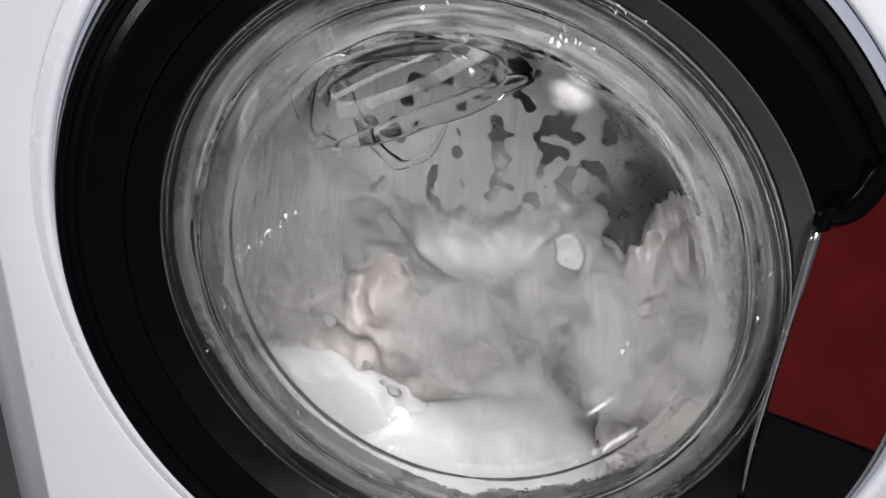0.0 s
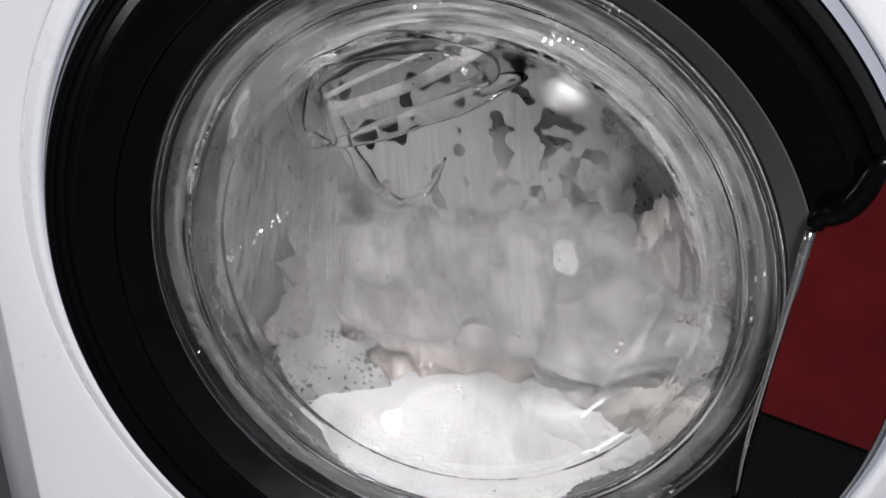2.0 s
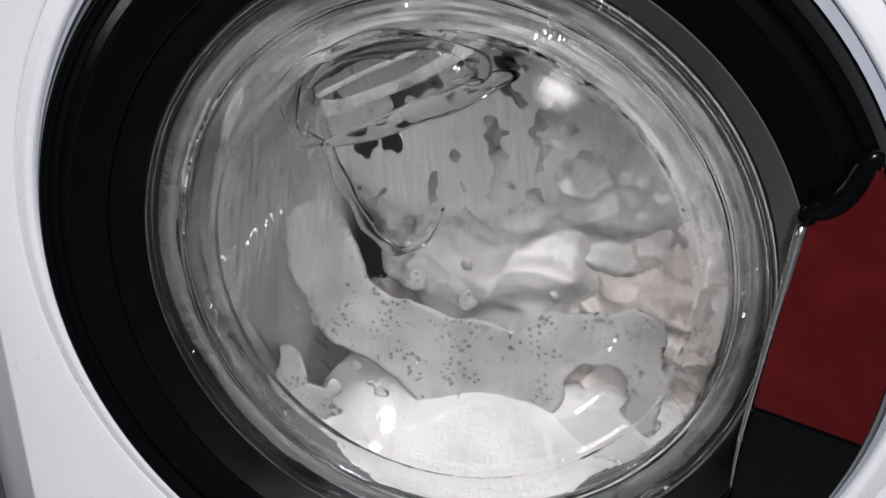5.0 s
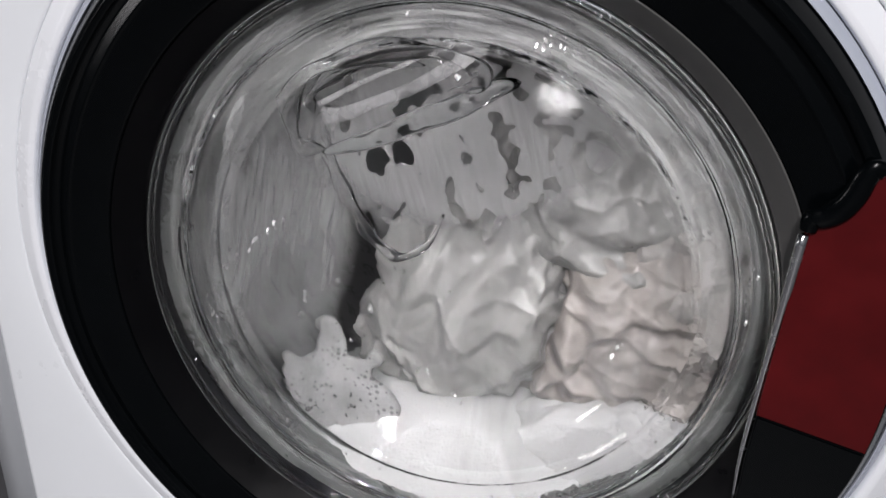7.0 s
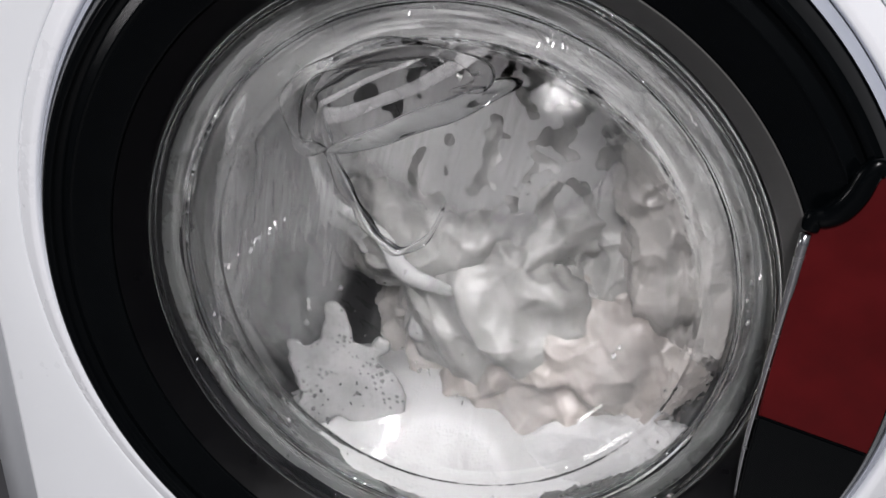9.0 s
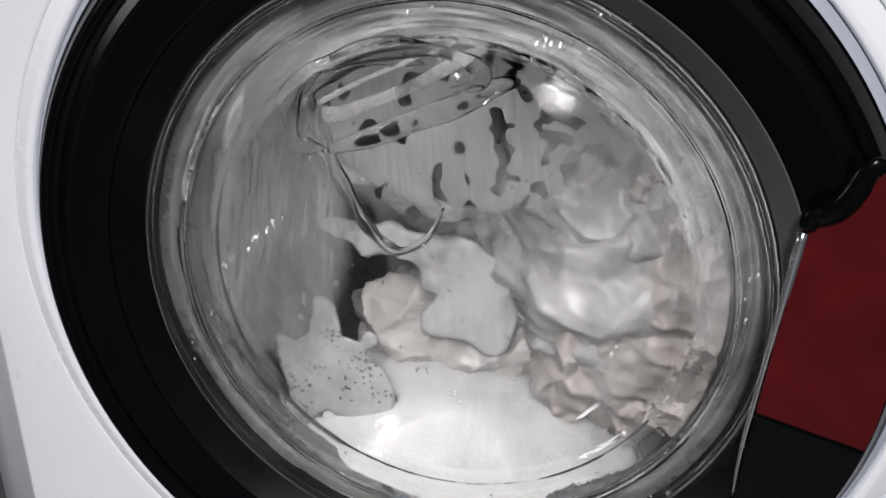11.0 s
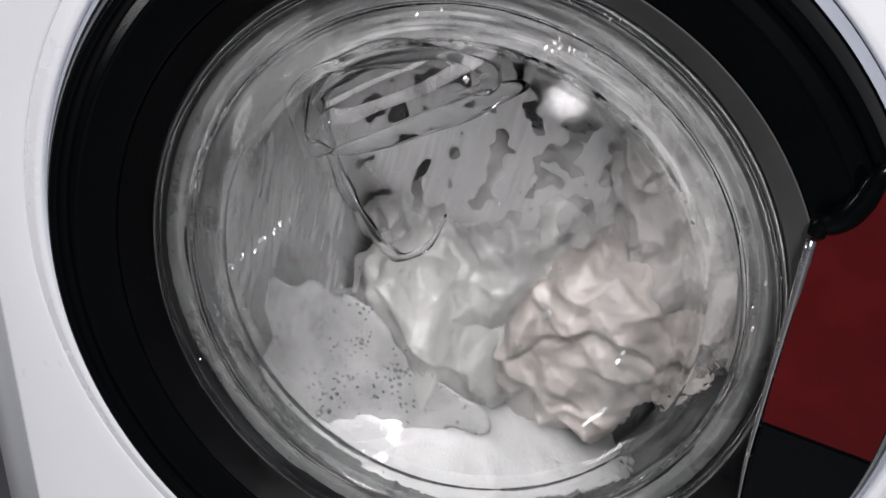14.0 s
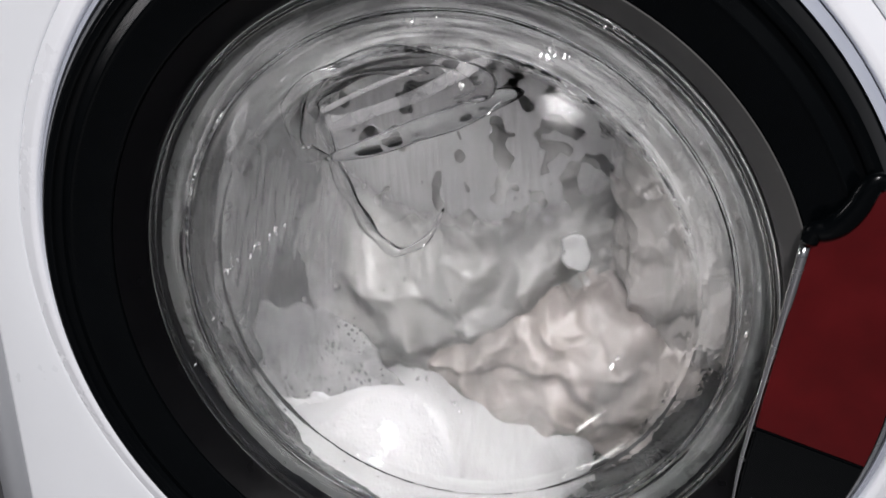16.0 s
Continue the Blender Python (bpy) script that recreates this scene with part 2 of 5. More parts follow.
CLOTH_BEIGE = surface("wet_beige_cotton", (0.247, 0.224, 0.213), 0.42, vary=0.25, scale=28, bump=0.5, bump_scale=85, distance=0.004)
FILM_WISP = film_material("wispy_suds", (0.46, 0.46, 0.463), 0.22, 0.50, (42, 42, 42), 0.95, 12.4, streak=0.03, detail=5.0)
WALL = surface("painted_wall", (0.10, 0.106, 0.115), 0.8, vary=0.06, scale=4, bump=0.1, bump_scale=200)
TILE = surface("floor_tile", (0.09, 0.09, 0.095), 0.4, vary=0.12, scale=6, bump=0.05)
DIFFUSER = surface("lamp_diffuser", (0.8, 0.8, 0.8), 0.5)
PAINTED = surface("lamp_frame_paint", (0.75, 0.75, 0.76), 0.4, vary=0.04)
LEDGE_REFLECTION = film_material("ledge_reflection_film", (0.58, 0.58, 0.585), 0.30, 0.62, (34, 34, 34), 0.46, 6.3, streak=0.1, detail=4.0)
FILM_HOLES = film_material("holed_soap_film", (0.305, 0.301, 0.305), 0.425, 0.437, (82, 82, 66), 0.74, 3.1, streak=0.16, fade=(0.105, 0.072), lean=0.75, detail=1.0)
FILM_SIDE = film_material("grey_side_film", (0.329, 0.327, 0.329), 0.20, 0.55, (20, 20, 12), 0.62, 9.3, streak=0.3, fade=(0.055, 0.105), detail=3.0)
FILM_THIN = film_material("thin_soap_film", (0.36, 0.36, 0.365), 0.40, 0.66, (36, 36, 13), 0.24, 7.7, streak=0.5, detail=5.0)
FILM_FLANGE_SHEEN = ring_film_material("flange_sheen_film", (0.46, 0.46, 0.46), 0.68, 0.38, 0.66, 5.2, (0.25, 0.0, 0.97))
FILM_FLANGE_THIN = ring_film_material("thin_flange_soap_film", (0.38, 0.38, 0.38), 0.20, 0.44, 0.66, 8.2)
FILM_SOFT = film_material("clouded_soap_film", (0.378, 0.375, 0.379), 0.25, 0.62, (34, 34, 26), 0.85, 2.7, streak=0.10, fade=(0.125, 0.062), detail=3.0)
FILM_BUBBLE = film_material("bubbly_soap_film", (0.385, 0.382, 0.387), 0.25, 0.62, (34, 34, 34), 0.86, 1.7, dots=260.0, streak=0.04, detail=4.0)


# ---- mesh helpers ----
def thing(name, x, y, z, label, category, group="", kind=""):
    e = new(name)
    e.empty_display_size = 0.02
    e.matrix_world = pose(x, y, z)
    return tagged(e, label, category, group, kind)


def finish(name, bm, mat, smooth=True):
    me = bpy.data.meshes.new(name)
    bmesh.ops.recalc_face_normals(bm, faces=bm.faces)
    bm.to_mesh(me)
    bm.free()
    me.materials.append(mat)
    if smooth:
        for f in me.polygons:
            f.use_smooth = True
    return me


def part(name, bm, mat, parent, label="", smooth=True, at=None):
    o = new(name, finish(name, bm, mat, smooth))
    o.parent = parent
    if at is not None:
        o.matrix_basis = at
    return tagged(o, label)


def lathe(profile, steps=160, closed=False, wobble=None, start=0.0, stop=2 * math.pi, pole=None):
    """Turns (r, y) pairs about the door's axis (y); the ring lies in x and z."""
    bm = bmesh.new()
    full = abs(stop - start - 2 * math.pi) < 1e-6
    n = steps if full else steps + 1
    rings = []
    for r, y in profile:
        ring = []
        for i in range(n):
            a = start + (stop - start) * i / steps
            dr, dy = wobble(r, a) if wobble else (0, 0)
            ring.append(bm.verts.new(((r + dr) * math.cos(a), y + dy, (r + dr) * math.sin(a))))
        rings.append(ring)
    pairs = list(zip(rings, rings[1:])) + ([(rings[-1], rings[0])] if closed else [])
    if pole is not None:
        pairs.pop(pole)
        bm.faces.new(rings[pole])
        bm.faces.new(rings[pole + 1])
    for a, b in pairs:
        for i in range(n if full else n - 1):
            j = (i + 1) % n
            bm.faces.new((a[i], a[j], b[j], b[i]))
    return bm


def rounded(points, r=0.001, steps=3):
    """Rounds the inner corners of a profile."""
    out = [points[0]]
    for a, b, c in zip(points, points[1:], points[2:]):
        a, b, c = Vector(a), Vector(b), Vector(c)
        d1, d2 = (a - b), (c - b)
        k1, k2 = min(r, d1.length * 0.45), min(r, d2.length * 0.45)
        p, q = b + d1.normalized() * k1, b + d2.normalized() * k2
        for i in range(steps + 1):
            t = i / steps
            out.append(tuple((1 - t) ** 2 * p + 2 * t * (1 - t) * b + t * t * q))
    out.append(points[-1])
    return out


def box_bm(x0, x1, y0, y1, z0, z1, bevel=0.0):
    bm = bmesh.new()
    bmesh.ops.create_cube(bm, size=1)
    for v in bm.verts:
        v.co = Vector(((x0 + x1) / 2 + v.co.x * (x1 - x0), (y0 + y1) / 2 + v.co.y * (y1 - y0), (z0 + z1) / 2 + v.co.z * (z1 - z0)))
    if bevel:
        bmesh.ops.bevel(bm, geom=bm.edges[:], offset=bevel, segments=3, affect="EDGES")
    return bm


def plate(outline, y0, y1, bevel=0.0008):
    """A flat plate with that outline (x, z), from y0 (front) to y1."""
    bm = bmesh.new()
    front = [bm.verts.new((x, y0, z)) for x, z in outline]
    f = bm.faces.new(front)
    geo = bmesh.ops.extrude_face_region(bm, geom=[f])
    for v in geo["geom"]:
        if isinstance(v, bmesh.types.BMVert):
            v.co.y = y1
    if bevel:
        edges = [e for e in bm.edges if abs(e.verts[0].co.y - y0) < 1e-6 and abs(e.verts[1].co.y - y0) < 1e-6]
        bmesh.ops.bevel(bm, geom=edges, offset=bevel, segments=2, affect="EDGES")
    return bm


def tube(points, radii, sides=12, noise_amp=0.0, seed=0.0, flat=1.0, loop=False):
    """A swept tube with its own thickness at each point; flat < 1 squashes it along y."""
    bm = bmesh.new()
    rings = []
    n = len(points)
    for i, (p, r) in enumerate(zip(points, radii)):
        a = Vector(points[(i - 1) % n if loop else max(0, i - 1)])
        b = Vector(points[(i + 1) % n if loop else min(n - 1, i + 1)])
        d = (b - a).normalized()
        side = d.cross(Vector((0, 1, 0))).normalized()
        up = side.cross(d).normalized()
        ring = []
        for k in range(sides):
            w = 2 * math.pi * k / sides
            q = Vector(p) + side * (r * math.cos(w)) + up * (r * flat * math.sin(w))
            if noise_amp:
                q += noise_amp * noise.noise_vector(q * 45 + Vector((seed, seed, seed)))
            ring.append(bm.verts.new(q))
        rings.append(ring)
    for a, b in list(zip(rings, rings[1:])) + ([(rings[-1], rings[0])] if loop else []):
        for k in range(sides):
            j = (k + 1) % sides
            bm.faces.new((a[k], a[j], b[j], b[k]))
    if not loop:
        bm.faces.new(rings[0])
        bm.faces.new(rings[-1])
    return bm


def smooth_path(points, per=8):
    """A smooth line through the points (Catmull-Rom)."""
    pts = [Vector(p) for p in points]
    pts = [2 * pts[0] - pts[1]] + pts + [2 * pts[-1] - pts[-2]]
    out = []
    for a, b, c, d in zip(pts, pts[1:], pts[2:], pts[3:]):
        for i in range(per):
            t = i / per
            out.append(0.5 * ((2 * b) + (c - a) * t + (2 * a - 5 * b + 4 * c - d) * t * t + (3 * b - a - 3 * c + d) * t ** 3))
    out.append(pts[-2])
    return out


# ---- room (closes the place round the camera) ----
def room():
    for name, b in (("wall_north", (-1.8, 1.6, 0.60, 0.70, 0, 2.4)), ("wall_south", (-1.8, 1.6, -3.5, -3.4, 0, 2.4)), ("wall_east", (1.6, 1.7, -3.4, 0.60, 0, 2.4)),
                    ("wall_west", (-1.9, -1.8, -3.4, -1.25, 0, 2.4)), ("wall_west", (-1.9, -1.8, -0.85, 0.60, 0, 2.4)),
                    ("wall_west", (-1.9, -1.8, -1.25, -0.85, 0, 0.70)), ("wall_west", (-1.9, -1.8, -1.25, -0.85, 1.24, 2.4))):
        o = new(name, finish(name, box_bm(*b), WALL, False))
        tagged(o, "grey painted wall of the laundry room", "wall", kind="structure")
    o = new("floor", finish("floor", box_bm(-1.8, 1.6, -3.4, 0.60, -0.1, 0.0), TILE, False))
    tagged(o, "grey tiled laundry room floor", "floor", kind="structure")
    o = new("ceiling", finish("ceiling", box_bm(-1.8, 1.6, -3.4, 0.60, 2.4, 2.5), WALL, False))
    tagged(o, "plain painted laundry room ceiling", "ceiling", kind="structure")
    win = thing("window_1", -1.82, -1.05, 0.97, "small white two-pane window in the laundry room wall", "window", kind="structure")
    for b in ((-0.03, 0.03, -0.20, 0.20, 0.23, 0.27), (-0.03, 0.03, -0.20, 0.20, -0.27, -0.23), (-0.03, 0.03, -0.20, -0.17, -0.23, 0.23), (-0.03, 0.03, 0.17, 0.20, -0.23, 0.23),
              (-0.02, 0.02, -0.012, 0.012, -0.23, 0.23)):
        part("window_frame", box_bm(*b, 0.004), PAINTED, win)
    lamp = thing("ceiling_light", LAMP[0], LAMP[1], 2.4, "long white ceiling light with two bare tubes", "lamp")
    part("housing", box_bm(-0.09, 0.09, -0.76, 0.76, -0.05, 0.0, 0.004), PAINTED, lamp)
    for k in (-1, 1):
        part("tube", lathe([(0.0005, -0.71), (0.013, -0.71), (0.013, 0.71), (0.0005, 0.71)], 24), DIFFUSER, lamp, at=pose(0.045 * k, 0, -0.066))
        for e in (-1, 1):
            part("tube_holder", box_bm(0.045 * k - 0.016, 0.045 * k + 0.016, 0.725 * e - 0.012, 0.725 * e + 0.012, -0.085, -0.05, 0.003), PAINTED, lamp)


# ---- washing machine ----
AXIS = pose(0, 0, CZ)
machine = thing("washing_machine", 0, 0, 0, "white front-loading washing machine with a black-ringed round door", "washing machine")


def rect_ring(bm, n, hw, z0, z1, y, corner):
    """A ring of n points round a rectangle with rounded corners, sent out from the door's axis."""
    ring = []
    for i in range(n):
        a = 2 * math.pi * i / n
        c, s = math.cos(a), math.sin(a)
        top = z1 if s > 0 else -z0
        k = min(hw / abs(c) if abs(c) > 1e-9 else 1e9, top / abs(s) if abs(s) > 1e-9 else 1e9)
        ring.append(bm.verts.new((k * c, y, k * s)))
    return ring


def cabinet():
    bm = bmesh.new()
    n = 192
    rings = []
    for r, y in rounded([(0.2425, 0.04), (0.2425, 0.0185), (0.2520, 0.0185)], 0.002):
        rings.append([bm.verts.new((r * math.cos(2 * math.pi * i / n), y, r * math.sin(2 * math.pi * i / n))) for i in range(n)])
    for hw, z0, z1, y in ((0.2690, -0.435, 0.385, 0.0185), (0.2715, -0.437, 0.388, 0.0197), (0.2728, -0.44, 0.392, 0.025), (0.2732, -0.443, 0.396, 0.05),
                          (0.2732, -0.446, 0.4, 0.12), (0.2732, -0.446, 0.4, 0.56), (0.05, -0.05, 0.05, 0.562)):
        rings.append(rect_ring(bm, n, hw, z0, z1, y, 0.02))
    for a, b in zip(rings, rings[1:]):
        for i in range(n):
            j = (i + 1) % n
            bm.faces.new((a[i], a[j], b[j], b[i]))
    bm.faces.new(rings[-1])
    part("cabinet", bm, WHITE, machine, "white enamelled front", at=AXIS)
    for k in (-1, 1):
        x0, x1 = sorted((0.2737 * k, 0.2975 * k))
        part("side_panel", box_bm(x0, x1, 0.0215, 0.555, -0.446, 0.398, 0.003), GREY_TRIM, machine, "pale grey side panel", at=AXIS)


def door():
    # raised white ring round the door
    part("door_rim", lathe(rounded([(0.2424, 0.036), (0.2422, 0.0180), (0.2322, 0.0128), (0.2285, 0.0130), (0.2272, 0.0165), (0.2270, 0.03)], 0.0012), 192), WHITE_TRIM, machine,
         "raised white plastic ring", at=AXIS)
    part("rim_seal", lathe(rounded([(0.2269, 0.028), (0.2268, 0.0150), (0.2222, 0.0086), (0.2219, 0.0100), (0.2219, 0.028)], 0.0006), 192), COOL_GREY, machine, "cool grey seal round the door", at=AXIS)
    # black ring, its outer edge stepped
    ring = part("black_ring", lathe(rounded([(0.2216, 0.028), (0.2215, 0.0092), (0.2162, 0.0006), (0.2135, -0.0012), (0.2105, -0.0005), (0.2095, 0.0012), (0.2065, 0.0032), (0.2005, 0.0006), (0.1990, 0.0014), (0.1795, 0.0058), (0.1788, 0.0075), (0.1792, 0.03)], 0.0008), 192), BLACK, machine,
                "glossy black plastic door ring", at=AXIS)
    part("inner_wall", lathe(rounded([(0.1786, 0.0068), (0.1665, 0.0205), (0.1655, 0.024), (0.1655, 0.034)], 0.001), 192), BLACK_SATIN, ring, "satin dark grey sloping inner wall")
    # lit upper right of the wall, put in as a paler grey crescent
    part("lit_crescent", lathe(rounded([(0.1789, 0.0062), (0.1782, 0.0060), (0.1662, 0.0196), (0.1660, 0.0230)], 0.0005), 80, False,
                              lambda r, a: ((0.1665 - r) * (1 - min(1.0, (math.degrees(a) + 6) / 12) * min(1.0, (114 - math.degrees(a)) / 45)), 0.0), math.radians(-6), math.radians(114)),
         LIT_WALL_GREY, ring, "dark grey crescent painted as the lit upper right of the wall")
    # glass bowl: flange with beads, then the bowl
    front = rounded([(0.1652, 0.021), (0.1640, 0.0175), (0.1605, 0.0170), (0.1585, 0.0198), (0.1540, 0.0228), (0.1480, 0.0256), (0.1456, 0.0244), (0.1430, 0.0266), (0.1362, 0.0290)], 0.0011, 3)[:-1]
    front += rounded([(0.1362, 0.0290), (0.1320, 0.0300), (0.1275, 0.0292),
                      (0.1230, 0.0330), (0.1175, 0.0400), (0.1090, 0.0480), (0.0980, 0.0545), (0.0840, 0.0592), (0.0620, 0.0625), (0.0400, 0.0640), (0.0200, 0.0647), (0.0060, 0.0648)], 0.0040, 4)
    back = []
    for i, (r, y) in enumerate(front):
        a, b = Vector(front[max(0, i - 1)]), Vector(front[min(len(front) - 1, i + 1)])
        d = (b - a).normalized()
        nrm = Vector((-d.y, d.x))
        if nrm.y < 0 and abs(nrm.y) > 0.2:
            nrm = -nrm
        if nrm.x < 0 and abs(nrm.y) <= 0.2:
            nrm = -nrm
        back.append((max(0.0006, r + nrm.x * 0.0035), y + max(nrm.y, 0.25) * 0.0035))

    def uneven(r, a):
        k = noise.noise(Vector((r * 60, math.cos(a) * 3, math.sin(a) * 3))) * min(1.0, max(0.0, (r - 0.01) / 0.05))
        return (0.0005 * k, 0.0008 * k)
    glass = part("glass_bowl", lathe(front + back[::-1], 192, True, uneven, pole=len(front) - 1), GLASS, machine, "clear wet door glass with moulded rings", at=AXIS)
    glass.visible_shadow = False
    glass.data.materials.append(GLASS_RIM)
    for f in glass.data.polygons:
        if math.hypot(f.center.x, f.center.z) > 0.124:
            f.material_index = 1
    # moulded ledge near the top of the bowl
    # bright reflections inside the ledge, painted as two whitish film bars
    for ends, radii in ((((-0.0677, 0.0440, 0.0814), (-0.0579, 0.0427, 0.0832), (-0.0407, 0.0413, 0.0909), (-0.0202, 0.0400, 0.0998), (-0.0024, 0.0387, 0.1103), (0.0114, 0.0373, 0.1193), (0.0191, 0.0360, 0.1231)),
                         (0.0046, 0.0040, 0.0030, 0.0032, 0.0034, 0.0036, 0.0022)),
                        (((-0.0705, 0.0440, 0.0871), (-0.0497, 0.0423, 0.0990), (-0.0275, 0.0407, 0.1096), (-0.0113, 0.0390, 0.1181), (-0.0005, 0.0373, 0.1236), (0.0051, 0.0357, 0.1292), (0.0014, 0.0340, 0.1326)),
                         (0.0016, 0.0013, 0.0011, 0.0012, 0.0014, 0.0014, 0.0006))):
        bar = smooth_path(ends, 8)
        wide = np.interp(np.linspace(0, len(radii) - 1, len(bar)), range(len(radii)), radii)
        o = part("ledge_reflection", tube(bar, list(wide), 16, 0.0007, 2.0, 0.5), LEDGE_REFLECTION, glass, "bright reflection in the glass ledge, painted as a whitish bar")
        o.visible_shadow = False
    bar = smooth_path(((-0.072, 0.0495, 0.058), (-0.040, 0.0515, 0.0705), (-0.004, 0.0505, 0.087), (0.020, 0.046, 0.100), (0.034, 0.042, 0.106)), 8)
    o = part("ledge_prism", tube(bar, [0.0006 + 0.0056 * math.sin(math.pi * i / (len(bar) - 1)) ** 0.5 for i in range(len(bar))], 16, 0.0012, 6.0, 0.9), GLASS, glass, "thick clear edge under the ledge")
    o.visible_shadow = False
    arc = smooth_path([(-0.070, 0.052, 0.059), (-0.083, 0.0485, 0.062), (-0.086, 0.044, 0.074), (-0.083, 0.038, 0.091), (-0.068, 0.034, 0.108), (-0.036, 0.0325, 0.119), (-0.004, 0.0325, 0.121), (0.015, 0.036, 0.113), (0.013, 0.043, 0.103), (-0.004, 0.049, 0.097)], 8)
    o = part("ledge_rim", tube(arc, [0.0004 + (0.0042 + 0.0016 * math.sin(i * 0.35)) * min(1, i / 6, (len(arc) - 1 - i) / 6) for i in range(len(arc))], 14, 0.0016, 5.0, 0.3), WATER, glass, "curved wet rim of the glass ledge")
    o.visible_shadow = False
    arc = smooth_path([(-0.074, 0.0475, 0.081), (-0.074, 0.043, 0.093), (-0.061, 0.040, 0.105), (-0.034, 0.039, 0.113), (-0.012, 0.041, 0.112)], 8)
    o = part("ledge_ridge", tube(arc, [0.0004 + (0.0034 + 0.0014 * math.sin(i * 0.5)) * min(1, i / 6, (len(arc) - 1 - i) / 6) for i in range(len(arc))], 14, 0.0016, 8.0, 0.3), WATER, glass, "inner wet ridge of the glass ledge")
    o.visible_shadow = False
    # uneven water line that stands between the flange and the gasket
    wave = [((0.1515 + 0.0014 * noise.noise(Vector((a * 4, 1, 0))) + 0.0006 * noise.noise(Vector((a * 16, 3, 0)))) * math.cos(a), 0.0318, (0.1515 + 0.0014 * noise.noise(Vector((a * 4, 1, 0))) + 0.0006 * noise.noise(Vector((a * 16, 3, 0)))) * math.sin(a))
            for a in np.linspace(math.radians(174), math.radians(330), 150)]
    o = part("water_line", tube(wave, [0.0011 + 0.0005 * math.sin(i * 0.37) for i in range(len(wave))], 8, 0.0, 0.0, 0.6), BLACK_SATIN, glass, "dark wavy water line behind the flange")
    # grey rubber gasket behind the flange
    part("gasket", lathe(rounded([(0.1655, 0.0345), (0.1600, 0.0335), (0.1555, 0.0345), (0.1530, 0.0375), (0.1535, 0.0420), (0.1580, 0.050), (0.1600, 0.066), (0.175, 0.09), (0.205, 0.095), (0.215, 0.12), (0.245, 0.125)], 0.002), 160,
                         wobble=lambda r, a: (0.0012 * noise.noise(Vector((r * 20, 3 * math.cos(a), 3 * math.sin(a)))), 0.001 * math.sin(9 * a))), RUBBER, machine, "grey rubber door gasket", at=AXIS)


def arc_points(cx, cz, r, a0, a1, n):
    return [(cx + r * math.cos(math.radians(a0 + (a1 - a0) * i / n)), cz + r * math.sin(math.radians(a0 + (a1 - a0) * i / n))) for i in range(n + 1)]


def handle():
    left = [(0.1535, -0.105), (0.1565, -0.060), (0.1605, -0.020), (0.1650, 0.022), (0.1690, 0.0600)]
    top = [(0.1715, 0.0640), (0.1765, 0.0655), (0.1820, 0.0695), (0.1865, 0.0765), (0.1895, 0.0845), (0.1925, 0.0885), (0.1965, 0.0885)]
    def edge(z):
        return math.sqrt(0.2150 ** 2 - z * z)
    # split between the red upper and the black lower part of the grip
    def line(x):
        return -0.035 - (x - 0.159) * 0.26
    right = [(edge(z), z) for z in np.linspace(0.0872, line(0.213) + 0.0006, 14)]
    red = [(0.1592, line(0.1592))] + [p for p in left if p[1] > -0.03] + top + right
    grip = part("door_handle", plate(red, -0.0022, 0.006), RED, machine, "red plastic grip plate", False, AXIS)
    low = [(0.1536, -0.1045), (0.1565, -0.060), (0.1591, line(0.1591) - 0.0006)] + [(edge(z), z) for z in np.linspace(line(0.213) - 0.0002, -0.125, 10)] + [(0.165, -0.118)]
    part("lower_grip", plate(low, -0.0018, 0.006), BLACK, grip, "glossy black lower end of the grip", False)
    path = smooth_path([(x - 0.0012, -0.0022 + 0.0016 * k, z) for k, (x, z) in enumerate(left[::-1])][:4] + [(0.1540, 0.0030, -0.088)], 6)
    n = len(path)
    part("chrome_edge", tube(path, [0.0026 - 0.0016 * i / n for i in range(n)], 8, 0.0, 0.0, 0.7), CHROME, grip, "thin worn chrome edge strip")
    path = smooth_path([(x, -0.0022, z) for x, z in [(left[-1][0], left[-1][1] + 0.002)] + [(x - 0.001, z + 0.0035) for x, z in top]], 6)
    part("black_lip", tube(path, [0.0030 + 0.0028 * math.sin(math.pi * (0.1 + 0.8 * i / (len(path) - 1))) for i in range(len(path))], 16, 0.0, 0.0, 0.7), BLACK, grip, "glossy black lip over the grip")


